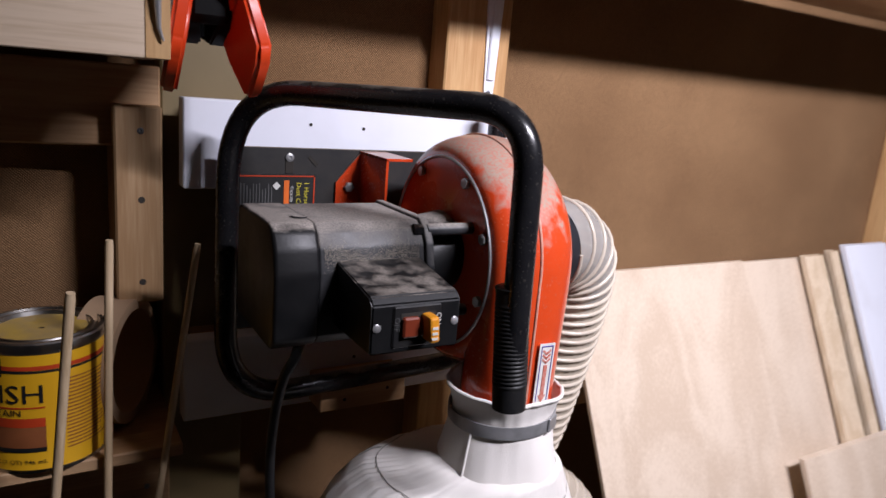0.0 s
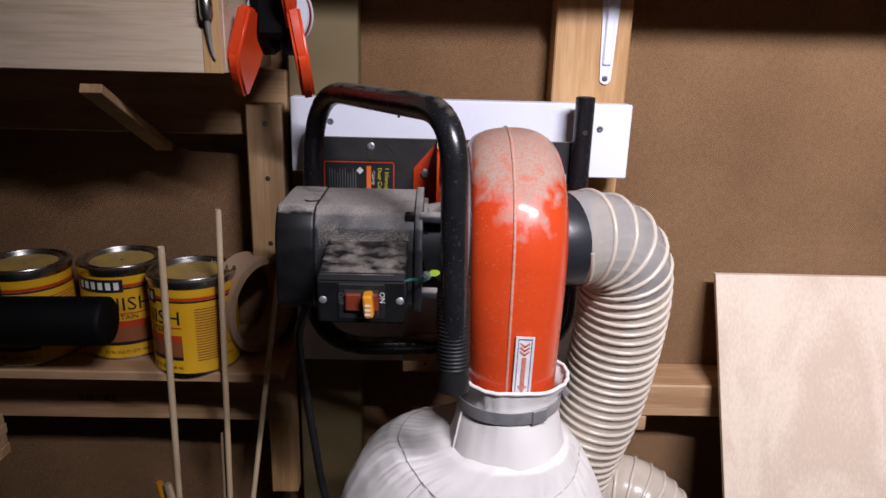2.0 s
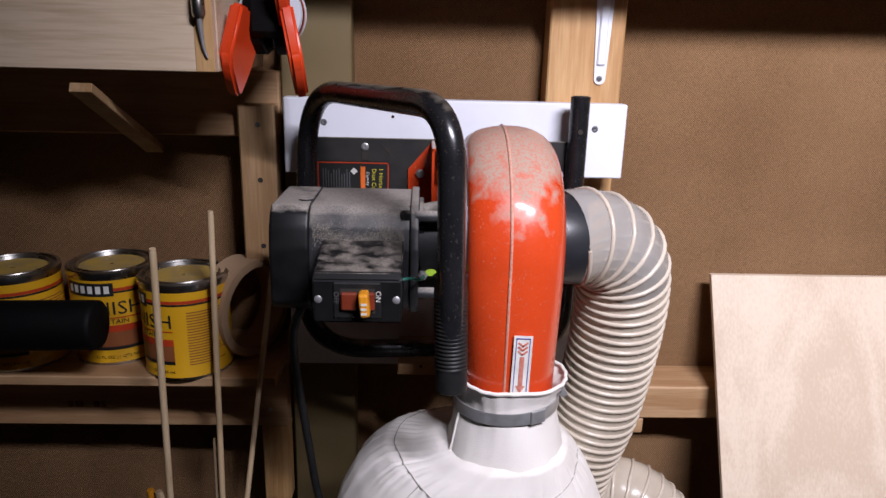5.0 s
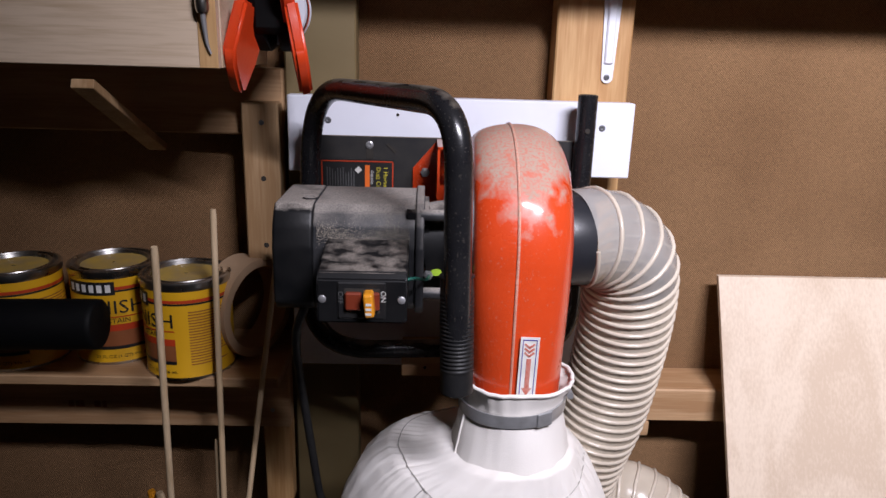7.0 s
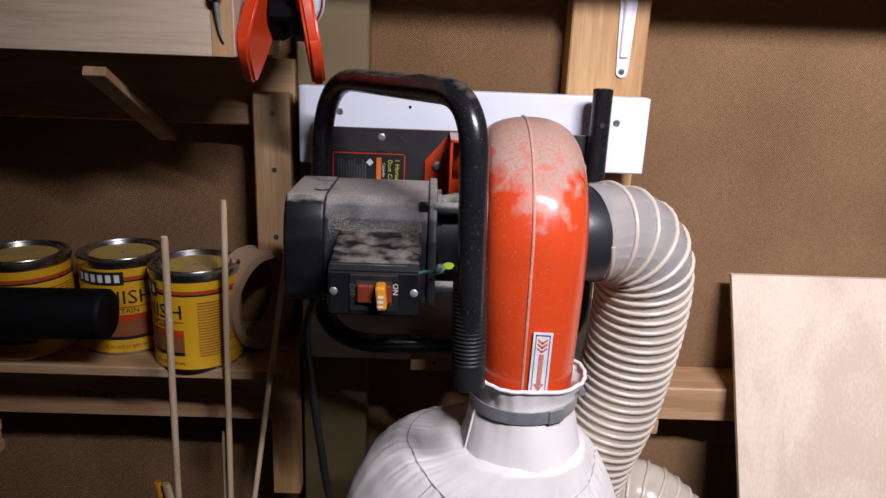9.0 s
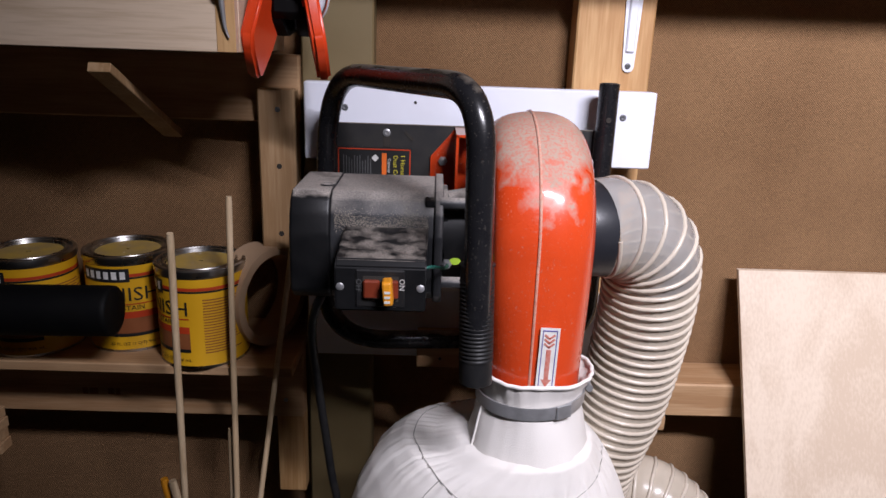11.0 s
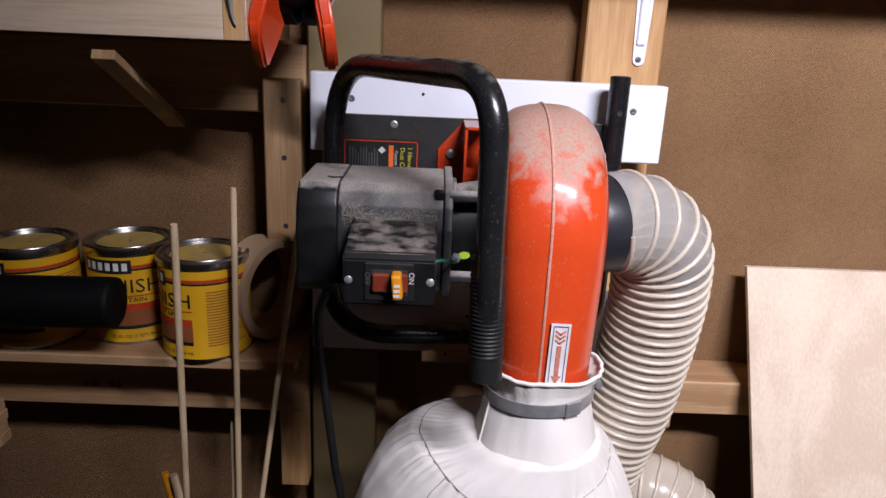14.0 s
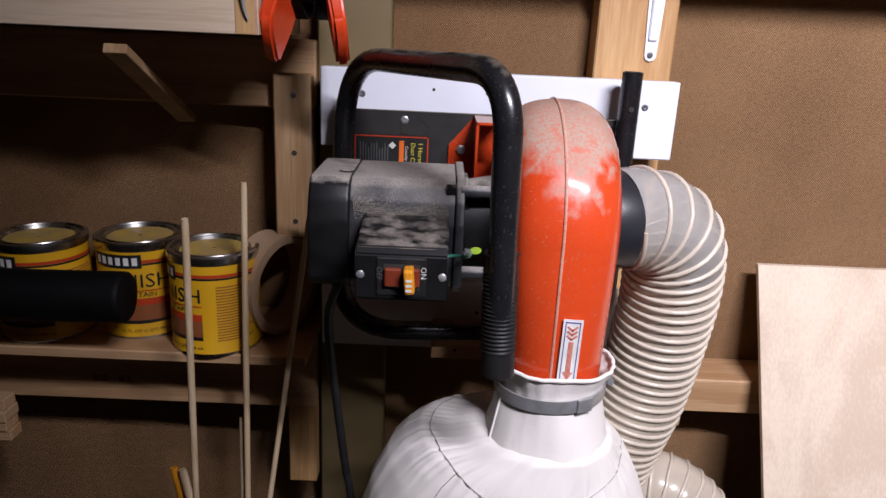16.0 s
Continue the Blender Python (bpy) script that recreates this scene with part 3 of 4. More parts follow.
    # motor
    def casing(x0, x1, grow, round_off):
        """A length of the motor's box section: flat top, sloping front shoulder."""
        prof = [(-0.054, 0.067), (0.070, 0.067), (0.080, 0.058), (0.080, -0.070), (0.068, -0.080), (-0.068, -0.080), (-0.083, -0.066), (-0.084, 0.012), (-0.077, 0.040), (-0.067, 0.058)]
        bm = bmesh.new()
        a = [bm.verts.new((x0, AX.y + y * grow, AX.z - 0.018 + z * grow)) for y, z in prof]
        b = [bm.verts.new((x1, AX.y + y * grow, AX.z - 0.018 + z * grow)) for y, z in prof]
        bm.faces.new(a), bm.faces.new(b)
        for k in range(len(prof)):
            j = (k + 1) % len(prof)
            bm.faces.new((a[k], a[j], b[j], b[k]))
        bmesh.ops.bevel(bm, geom=bm.edges[:], offset=round_off, segments=3, affect="EDGES", profile=0.5)
        return bm

    motor = part("motor", casing(0.092, 0.232, 1.0, 0.003), MOTOR, t, "dark grey motor body covered in sawdust", True, 50)
    part("end_cap", casing(0.038, 0.093, 1.018, 0.005), CAP, motor, "black plastic fan cover", True, 50)
    part("flange", casing(0.231, 0.243, 1.05, 0.0025), MOTOR, motor, "", True, 40)
    part("spacer_ring", bar((0.242, AX.y, AX.z - 0.018), (0.309, AX.y, AX.z - 0.005), 0.056, 32), CAP, motor, "", True)
    for sy in (-1, 1):
        for sz in (-1, 1)[:1 if sy > 0 else 2]:
            y, z = AX.y + sy * 0.066, AX.z - 0.018 + sz * 0.056
            part("tie_bolt", bar((0.238, y, z), (0.309, y, z), 0.008), MOTOR, motor, "", True)
            part("tie_nut", lathe(bmesh.new(), [(0.008, 0), (0.008, 0.012), (0.005, 0.013)], 6, Matrix.Translation((0.231, y, z)) @ Matrix.Rotation(radians(-90), 4, "Y")), BLACK, motor)
    for k in range(4):
        z = AX.z + 0.03 - k * 0.022
        part("vent", block(0.2425, 0.25, AX.y - 0.05, AX.y + 0.05, z, z + 0.010, 0.001), CAP, motor)
    part("lifting_mark", lathe(bmesh.new(), [(0.010, 0.0), (0.010, 0.0015), (0.007, 0.0016), (0.006, 0.0006)], 20, pose(0.083, AX.y - 0.03, AX.z + 0.0512)), MOTOR, motor, "", True)
    part("lime_sticker", lathe(bmesh.new(), [(0.008, 0), (0.008, 0.0008)], 20, Matrix.Translation((0.260, -0.332, 1.390)) @ pose(0, 0, 0, 80, 0, 10) @ Matrix.Diagonal((1, 0.6, 1, 1))), LIME, motor, "round lime green sticker")
    # drift of sawdust on the motor's front shoulder
    rng = random.Random(11)
    dust = bmesh.new()
    for k in range(4200):
        f = rng.random()
        x = 0.098 + 0.125 * f
        h = 0.028 + rng.gauss(0, 0.007) + 0.004 * math.sin(x * 70)
        p = Vector((x, AX.y - 0.0845 + max(0.0, h - 0.012) * 0.21, AX.z - 0.018 + h))
        s_ = 0.0003 + 0.0006 * rng.random()
        tri = [p + Vector((rng.uniform(-1, 1), rng.uniform(-1, 0.3), rng.uniform(-0.4, 1))) * s_ for _ in range(4)]
        v = [dust.verts.new(q) for q in tri]
        for f3 in ((0, 1, 2), (0, 1, 3), (1, 2, 3), (0, 2, 3)):
            dust.faces.new([v[q] for q in f3])
    tagged(part("sawdust", dust, DUST, motor, "drift of pale sawdust"), kind="stuff")
    # switch box
    bm = bmesh.new()
    prof = [(-0.435, 1.356), (-0.435, 1.412), (-0.427, 1.420), (-0.315, 1.437), (-0.300, 1.437), (-0.300, 1.356)]
    a = [bm.verts.new((0.113, y, z)) for y, z in prof]
    b = [bm.verts.new((0.223, y, z)) for y, z in prof]
    bm.faces.new(a), bm.faces.new(b)
    for k in range(6):
        bm.faces.new((a[k], a[(k + 1) % 6], b[(k + 1) % 6], b[k]))
    bmesh.ops.bevel(bm, geom=bm.edges[:], offset=0.002, segments=2, affect="EDGES")
    sw = part("switch_box", bm, SWITCH, t, "black switch box, dusty on top", True, 30)
    part("bezel", block(0.138, 0.198, -0.4375, -0.434, 1.362, 1.410, 0.002), RUBBER, sw)
    # flat dark pad on the bezel, painted as the shaded recess
    part("switch_recess", block(0.147, 0.190, -0.4382, -0.4365, 1.370, 1.402, 0.0), HOLE_SHADE, sw)
    for x0, x1, tilt in ((0.148, 0.168, 10), (0.170, 0.190, -10)):
        part("rocker", block(x0, x1, -0.444, -0.434, 1.375, 1.398, 0.002), INK_ROCKER, sw, "dark red rocker")
    key = part("switch_key", block(0.172, 0.184, -0.460, -0.438, 1.372, 1.402, 0.003, Matrix.Translation((0.178, 0, 1.387)) @ pose(0, 0, 0, 0, -5, 0) @ Matrix.Translation((-0.178, 0, -1.387)), 2), KEY_ORANGE, sw, "orange plastic safety key")
    for k in range(3):
        part("key_mark", block(0.1745, 0.1815, -0.4605, -0.4595, 1.376 + k * 0.006, 1.379 + k * 0.006), INK_WHITE, key)
    letters("ON", 0.0095, pose(0.194, -0.4380, 1.392, 90, 90, 0), INK_WHITE, sw, "lettering")
    letters("OFF", 0.0095, pose(0.142, -0.4380, 1.390, 90, 90, 0), INK_DIM, sw, "lettering")
    for x in (0.1195, 0.2165):
        part("screw", lathe(bmesh.new(), [(0.005, 0), (0.005, 0.001), (0.0035, 0.002)], 12, pose(x, -0.435, 1.387, 90)), STEEL, sw, "", True)
    pts, _ = spline([(0.222, -0.40, 1.402), (0.232, -0.395, 1.402), (0.245, -0.375, 1.394), (0.25, -0.345, 1.388), (0.247, -0.325, 1.386)], 16)
    part("ground_wire", sweep(bmesh.new(), pts, 0.0022, 8), GREEN, t, "green ground wire", True)
    part("wire_lug", lathe(bmesh.new(), [(0.007, 0), (0.007, 0.004), (0.004, 0.008)], 6, pose(0.249, -0.334, 1.387, 90)), STEEL, t)
    # tube frame and handle
    corner = [(0.513, -0.055, 1.616), (0.513, -0.055, 1.16), (0.044, -0.085, 1.158), (0.051, -0.058, 1.619), (0.278, -0.460, 1.627), (0.2862, -0.462, 1.288)]
    frame_tube = part("tube_frame", sweep(bmesh.new(), rounded(corner, (0.08, 0.11, 0.135, 0.072), 12), 0.0165, 20), BLACK, t, "glossy black bent tube handle, dusty on its top", True)
    # side hole and open end are dark discs with the inner shade painted
    part("tube_hole", lathe(bmesh.new(), [(0.0045, 0), (0.0045, 0.001)], 12, pose(0.513, -0.0715, 1.558, 90)), HOLE_SHADE, frame_tube)
    part("tube_mouth", bar((0.513, -0.055, 1.6158), (0.513, -0.055, 1.6168), 0.0135, 20), HOLE_SHADE, frame_tube)
    g0, g1 = Vector((0.2825, -0.4515, 1.428)), Vector((0.2865, -0.463, 1.278))
    pts = [g0.lerp(g1, i / 90) for i in range(91)]

    def grip_r(i):
        if i < 1 or i > 89:
            return 0.0175
        if i < 3:
            return 0.0215
        if 12 < i < 72:
            return 0.0198 + 0.0011 * (1 if (i % 3) else -1)
        return 0.0202
    part("handle_grip", sweep(bmesh.new(), pts, grip_r, 24), RUBBER, frame_tube, "ribbed black rubber grip", True, 80)


dust_collector()


def power_cord():
    pts, _ = spline([(0.085, -0.29, 1.34), (0.075, -0.32, 1.325), (0.06, -0.30, 1.27), (0.062, -0.26, 1.15), (0.075, -0.24, 1.0), (0.09, -0.24, 0.85), (0.09, -0.25, 0.3), (0.1, -0.2, FLOOR + 0.2), (0.2, -0.25, FLOOR + 0.009), (0.4, -0.3, FLOOR + 0.009)], 90)
    tagged(part("power_cord", sweep(bmesh.new(), pts, 0.0065, 10), RUBBER, None, "", True), "thick black power cord hanging from the motor", "cord")


power_cord()


# ---- filter bag and hose ----
def filter_bag():
    t = thing("dust_bag", (0.34, -0.3, 0.4), "off-white cotton dust bag clamped under the outlet", "dust bag")
    cx, cy = 0.374, -0.335
    # collar above the clamp, gathered
    bm = bmesh.new()
    rings = []
    rows = [(1.246, 0.080), (1.236, 0.0775), (1.226, 0.0745), (1.215, 0.0725), (1.206, 0.072), (1.195, 0.073), (1.178, 0.0765), (1.155, 0.081), (1.128, 0.088)]
    for z, r in rows:
        ring = []
        for k in range(96):
            a = 2 * math.pi * k / 96
            ruff = 0.0008 * math.sin(a * 17 + 3 * math.sin(a * 3)) * (1 if z > 1.2 else 0.35) + 0.0014 * math.sin(a * 5 + z * 40)
            lift = -0.008 * max(0, math.cos(a - 0.2)) ** 2 * (1 if z > 1.23 else 0.2)
            rr = r + ruff + (0.007 * max(0, math.cos(a - 0.3)) ** 3 if z > 1.23 else 0)
            ring.append(bm.verts.new((cx + rr * math.cos(a), cy + rr * math.sin(a), z + lift + 0.0007 * math.sin(a * 7))))
        rings.append(ring)
    for a, b in zip(rings, rings[1:]):
        for k in range(96):
            bm.faces.new((a[k], a[(k + 1) % 96], b[(k + 1) % 96], b[k]))
    neck_seam = [rings[i][54].co + Vector((-0.0006, -0.0006, 0)) for i in range(4, len(rings))]
    hem = [tuple(v.co) for v in rings[0]] + [tuple(rings[0][0].co)]
    part("neck", bm, CLOTH, t, "", True, 80)
    part("hem", sweep(bmesh.new(), hem, 0.0028, 8), CLOTH, t, "folded hem", True)
    # stitched upright seam on the neck
    part("neck_seam", sweep(bmesh.new(), [tuple(p) for p in neck_seam], 0.0018, 6), CLOTH, t, "stitched seam", True)
    # steel clamp
    band = bmesh.new()
    rings = []
    for z, r in ((1.197, 0.0748), (1.197, 0.0768), (1.215, 0.0768), (1.215, 0.0748)):
        rings.append([band.verts.new((cx + r * math.cos(a), cy + r * math.sin(a), z + 0.004 * math.cos(a))) for a in (2 * math.pi * k / 64 for k in range(64))])
    for a, b in zip(rings, rings[1:] + rings[:1]):
        for k in range(64):
            band.faces.new((a[k], a[(k + 1) % 64], b[(k + 1) % 64], b[k]))
    clamp = part("hose_clamp", band, STEEL, t, "worn steel band clamp", True)
    a = radians(-62)
    part("clamp_tab", block(-0.012, 0.012, -0.0025, 0.001, -0.010, 0.010, 0.001, Matrix.Translation((cx + 0.077 * math.cos(a), cy + 0.077 * math.sin(a), 1.206 + 0.004 * math.cos(a))) @ pose(0, 0, 0, 0, 0, math.degrees(a) + 90)), STEEL, clamp)
    a = radians(10)
    part("clamp_screw", bar((cx + 0.083, cy - 0.01, 1.212), (cx + 0.083, cy + 0.02, 1.212), 0.005, 10), STEEL, clamp)
    # body
    bm = bmesh.new()
    rows = [(1.136, 0.374, 0.084, -0.335, 0.084), (1.129, 0.370, 0.101, -0.328, 0.100), (1.112, 0.360, 0.125, -0.313, 0.120), (1.090, 0.350, 0.149, -0.300, 0.140), (1.065, 0.343, 0.171, -0.290, 0.158), (1.035, 0.338, 0.190, -0.284, 0.172),
            (0.99, 0.335, 0.211, -0.282, 0.184), (0.94, 0.333, 0.226, -0.28, 0.19), (0.86, 0.33, 0.238, -0.28, 0.194), (0.75, 0.33, 0.242, -0.28, 0.194), (0.62, 0.33, 0.24, -0.28, 0.19), (0.5, 0.33, 0.21, -0.28, 0.16), (0.44, 0.33, 0.14, -0.28, 0.1), (0.42, 0.33, 0.03, -0.28, 0.02)]
    def seam_at(a):
        """The ring on which the top panel's seam runs, lowest at the front."""
        return 13.5 + 6.0 * max(0.0, -math.sin(a)) ** 4

    fine = []
    for (r0, r1) in zip(rows, rows[1:]):
        for i in range(5):
            fine.append([p + (q - p) * i / 5 for p, q in zip(r0, r1)])
    fine.append(list(rows[-1]))
    rings = []
    for row, (z, x, rx, y, ry) in enumerate(fine):
        ring = []
        for k in range(320):
            a = 2 * math.pi * k / 320
            c, s_ = math.cos(a), math.sin(a)
            left = max(0.0, -c)
            drop = max(0.0, min(1.0, (1.115 - z) / 0.03))
            hump = 0.022 * left ** 1.5 * drop * max(0.0, min(1.0, (z - 0.75) / 0.25))
            seam_row = seam_at(a)
            puck = 0.0034 * (noise.noise((a * 19, row * 0.05, 3.0)) - 0.35 * abs(math.sin(a * 33 + 2 * math.sin(a * 5)))) * math.exp(-((row - seam_row) / (6.0 if row > seam_row else 4.0)) ** 2)
            wr = 0.004 * noise.noise((c * 3, s_ * 3, z * 7)) + 0.0018 * noise.noise((c * 9, s_ * 9, z * 14))
            ring.append(bm.verts.new((x + (rx + puck + wr) * c, y + (ry + puck + wr) * s_, z + hump + 0.7 * puck)))
        rings.append(ring)
    for a, b in zip(rings, rings[1:]):
        for k in range(320):
            bm.faces.new((a[k], a[(k + 1) % 320], b[(k + 1) % 320], b[k]))
    bm.faces.new(rings[-1])
    rings_at = [[tuple(v.co) for v in ring] for ring in rings]
    part("bag", bm, CLOTH, t, "", True, 80)
    # sewn seam round the top disc, and one down the side panel
    def skin(i, k):
        return sum((Vector(rings_at[i][(k + j) % 320]) for j in range(-4, 5)), Vector()) / 9
    pts = []
    for k in range(321):
        row = seam_at(2 * math.pi * k / 320)
        i, g = int(row), row - int(row)
        pts.append(skin(i, k).lerp(skin(i + 1, k), g) + Vector((0, -0.0012, 0.0012)))
    part("top_seam", sweep(bmesh.new(), pts, 0.0007, 6), STITCH, t, "stitched seam", True)
    for k, first in ((203, 15), (120, 14)):
        pts = [skin(i, k) for i in range(first, 48)]
        part("side_seam", sweep(bmesh.new(), pts, 0.0008, 6), STITCH, t, "stitched seam", True)


filter_bag()


def flexible_hose(way, label, stretched=False):
    t = thing("dust_hose", way[-1], label, "hose", "ribbed hoses")
    pts, length = spline(way, 900)

    def phase(s_):
        """Turns of the coil up to the run s_; the first turns are stretched."""
        if not stretched:
            return s_ / 0.0165
        return s_ / 0.0165 - (0.0115 / 0.0165) * 6.2 * (1 - math.exp(-s_ / 0.11)) * 1.0

    turns = phase(length)
    ph = [phase(length * i / 899) for i in range(900)]

    def wall_radius(i):
        return 0.0700 + 0.0004 * math.sin(2 * math.pi * ph[i])

    loose = min(899, int(899 * 0.150 / length)) if stretched else 0
    if loose:
        part("stretched_wall", sweep(bmesh.new(), pts[:loose + 1], wall_radius, 40, False), CLEAR, t, "clear stretched vinyl wall", True, 80)
    part("hose_wall", sweep(bmesh.new(), pts[loose:], lambda i: wall_radius(i + loose), 40, False), HOSE, t, "", True, 80)
    fr = frames_along(pts)
    coil = []
    m_, k = int(turns * 30), 0
    for i in range(m_):
        want = turns * i / m_
        while k < 897 and ph[k + 1] < want:
            k += 1
        g = min(1.0, max(0.0, (want - ph[k]) / max(ph[k + 1] - ph[k], 1e-6)))
        p, u, v, _ = fr[k]
        a = 2 * math.pi * want
        coil.append(p.lerp(fr[k + 1][0], g) + (u * math.cos(a) + v * math.sin(a)) * 0.0704)
    part("coil", sweep(bmesh.new(), coil, 0.0034, 8), COIL, t, "cream moulded coil", True, 90)


flexible_hose([(0.455, -0.279, 1.428), (0.482, -0.270, 1.429), (0.520, -0.258, 1.418), (0.549, -0.245, 1.388), (0.561, -0.230, 1.340), (0.565, -0.215, 1.28), (0.562, -0.195, 1.19), (0.552, -0.18, 1.10), (0.535, -0.165, 1.02), (0.522, -0.15, 0.94), (0.51, -0.10, 0.75), (0.51, -0.08, 0.3), (0.53, -0.10, FLOOR + 0.2), (0.62, -0.2, FLOOR + 0.076), (0.9, -0.3, FLOOR + 0.076)], "clear ribbed flexible dust hose bending down from the inlet", True)
flexible_hose([(0.40, -0.02, 0.62), (0.48, -0.03, 0.74), (0.57, -0.06, 0.835), (0.655, -0.10, 0.862), (0.722, -0.13, 0.80), (0.74, -0.14, 0.68), (0.74, -0.14, 0.2), (0.75, -0.16, FLOOR + 0.2), (0.78, -0.25, FLOOR + 0.076), (1.0, -0.45, FLOOR + 0.076)], "second length of clear ribbed hose arching low beside the bag")


# ---- shelf with cans ----
SHELF = 1.100
shelf = thing("wall_shelf", (-0.8, 0.03, SHELF), "rough pine wall shelf holding stain cans", "shelf")
part("board", block(-1.6, -0.016, -0.086, W, SHELF - 0.019, SHELF, 0.002), PINE_X, shelf)
rail = part("front_rail", block(-1.6, -0.018, 0.022, 0.06, 0.938, SHELF - 0.0194, 0.002), PINE_X, shelf)
part("screw", lathe(bmesh.new(), [(0.0045, 0), (0.0045, 0.001), (0.002, 0.0015)], 10, pose(-0.053, 0.022, 0.976, 90)), STEEL, rail)
for x, w in ((-0.455, 0.010), (-0.441, 0.016), (-0.405, 0.012), (-0.389, 0.008)):
    part("stamp_bar", block(x, x + w, 0.0212, 0.0224, 0.978, 0.992), INK_BROWN, rail)
part("leg", block(-0.073, -0.018, 0.026, 0.062, 0.762, 0.937, 0.002), PINE, shelf)

post = thing("shelf_upright", (-0.055, 0.05, 1.285), "knotty pine block fixed upright beside the stud", "upright")
part("board", block(-0.089, -0.023, 0.033, W, 1.285, 1.583, 0.003), PINE_OLD, post)
screw(post, -0.053, 0.033, 1.547, 0.005)
for z in (1.445, 1.318):
    hole(post, -0.053, 0.033, z, 0.005)


def can(x, y, turn, group="stain cans on the shelf", label="", bars=True):
    """A round paint can; its label runs round the front."""
    R, Hh = 0.0785, 0.183
    t = thing("stain_can", (x, y, SHELF), label, "can", group)
    o = Matrix.Translation((x, y, SHELF))
    part("body", lathe(bmesh.new(), [(R - 0.0025, 0.0), (R + 0.001, 0.001), (R + 0.001, 0.005), (R, 0.007), (R, Hh - 0.012), (R, Hh - 0.011)], 56, o), YELLOW, t, "", True)
    part("base_rim", lathe(bmesh.new(), [(R - 0.0005, 0.0), (R + 0.0017, 0.0005), (R + 0.0017, 0.005), (R - 0.0005, 0.0055)], 56, o, False), TIN, t, "", True)
    part("top_ring", lathe(bmesh.new(), [(R + 0.0005, Hh - 0.016), (R + 0.0022, Hh - 0.012), (R + 0.0022, Hh - 0.002), (R, Hh), (R - 0.005, Hh), (R - 0.007, Hh - 0.006), (R - 0.012, Hh - 0.006), (R - 0.014, Hh - 0.001), (R - 0.017, Hh - 0.001), (R - 0.019, Hh - 0.007), (0.05, Hh - 0.007)], 56, o), TIN, t, "dull tin ring and lid", True)
    part("lid_label", lathe(bmesh.new(), [(0.058, Hh - 0.0068), (0.058, Hh - 0.0062), (0.004, Hh - 0.0062), (0.004, Hh - 0.0066)], 40, o, False), STAINED, t, "stained yellow lid label", True)

    def band(name, z0, z1, a0, a1, m, r=0.0004, lab=""):
        bm = bmesh.new()
        n = max(3, int((a1 - a0) / 4))
        lo, hi = [], []
        for i in range(n + 1):
            a = radians(a0 + (a1 - a0) * i / n + turn - 90)
            p = Vector((math.cos(a), math.sin(a), 0)) * (R + r)
            lo.append(bm.verts.new(Vector((x, y, SHELF + z0 * 0.9)) + p))
            hi.append(bm.verts.new(Vector((x, y, SHELF + z1 * 0.9)) + p))
        for i in range(n):
            bm.faces.new((lo[i], lo[i + 1], hi[i + 1], hi[i]))
        return part(name, bm, m, t, lab, True)

    band("red_stripe", 0.162, 0.1685, -180, 180, INK_RED)
    band("dark_stripe", 0.1575, 0.1615, -180, 180, INK)
    band("brand_panel", 0.152, 0.180, -67, 2, INK, 0.0008, "dark panel with a pale word mark")
    for k in range(6):
        band("mark_bar", 0.158, 0.174, -62 + k * 10.5, -55.5 + k * 10.5, INK_WHITE, 0.0012)
    band("picture", 0.040, 0.088, -62, 38, INK_BROWN, 0.0005)
    band("picture_stripe", 0.074, 0.088, -62, 38, INK_RED, 0.0008)
    band("picture_foot", 0.034, 0.041, -62, 38, INK, 0.0008)

    def bend_at(a0, z):
        def f(co):
            a = radians(a0 + turn - 90) + co.x / R
            return Vector((x + (R + 0.001) * math.cos(a), y + (R + 0.001) * math.sin(a), SHELF + z * 0.9 + co.y * 0.92))
        return f
    letters("FINISH", 0.040, None, INK, t, "lettering", bend_at(-4, 0.124))
    band("rule", 0.103, 0.1055, -48, 38, INK_RED, 0.0006)
    letters("STAIN", 0.014, None, INK, t, "lettering", bend_at(4, 0.096))
    letters("32 FL OZ (1 QT) 946 mL", 0.009, None, INK, t, "lettering", bend_at(4, 0.018))
    rng = random.Random(int(abs(x) * 100))
    for k in range(20):
        z = 0.142 - k * 0.0058
        band("text_bar", z, z + 0.0022, 56, 56 + 34 + rng.random() * 34, INK_BROWN, 0.0006)
    return t


can(-0.190, -0.019, -38, label="yellow stain can turned so its fine print shows, tin lid")
can(-0.345, 0.040, 20, label="yellow wood stain can with tin lid, partly hidden")
can(-0.513, 0.005, -3, label="yellow wood stain can with a smeared lid")
can(-0.685, 0.010, 8, label="yellow wood stain can at the row's end")


def cardboard_tube():
    t = thing("cardboard_tube", (-0.13, 0.05, SHELF), "brown cardboard tube lying on the shelf behind the cans", "tube")
    m = Matrix.Translation((-0.068, 0.022, SHELF + 0.0965)) @ Matrix.Rotation(radians(-28), 4, "Z") @ Matrix.Rotation(radians(90), 4, "Y")
    part("wall", lathe(bmesh.new(), [(0.096, -0.060), (0.096, 0.0), (0.080, 0.0), (0.080, -0.060)], 56, m, False), CARD, t, "", True)


cardboard_tube()


def black_tube():
    t = thing("black_tube", (-0.7, -0.09, 1.15), "matt black plastic tube reaching across in front of the cans", "tube")
    a, b = Vector((-1.7, -0.16, 1.205)), Vector((-0.300, -0.130, 1.220))
    part("tube", sweep(bmesh.new(), [a, b - (b - a).normalized() * 0.01, b - (b - a).normalized() * 0.003, b], lambda i: (0.043, 0.043, 0.0425, 0.039)[i], 36), MATT, t, "", True, 50)


black_tube()


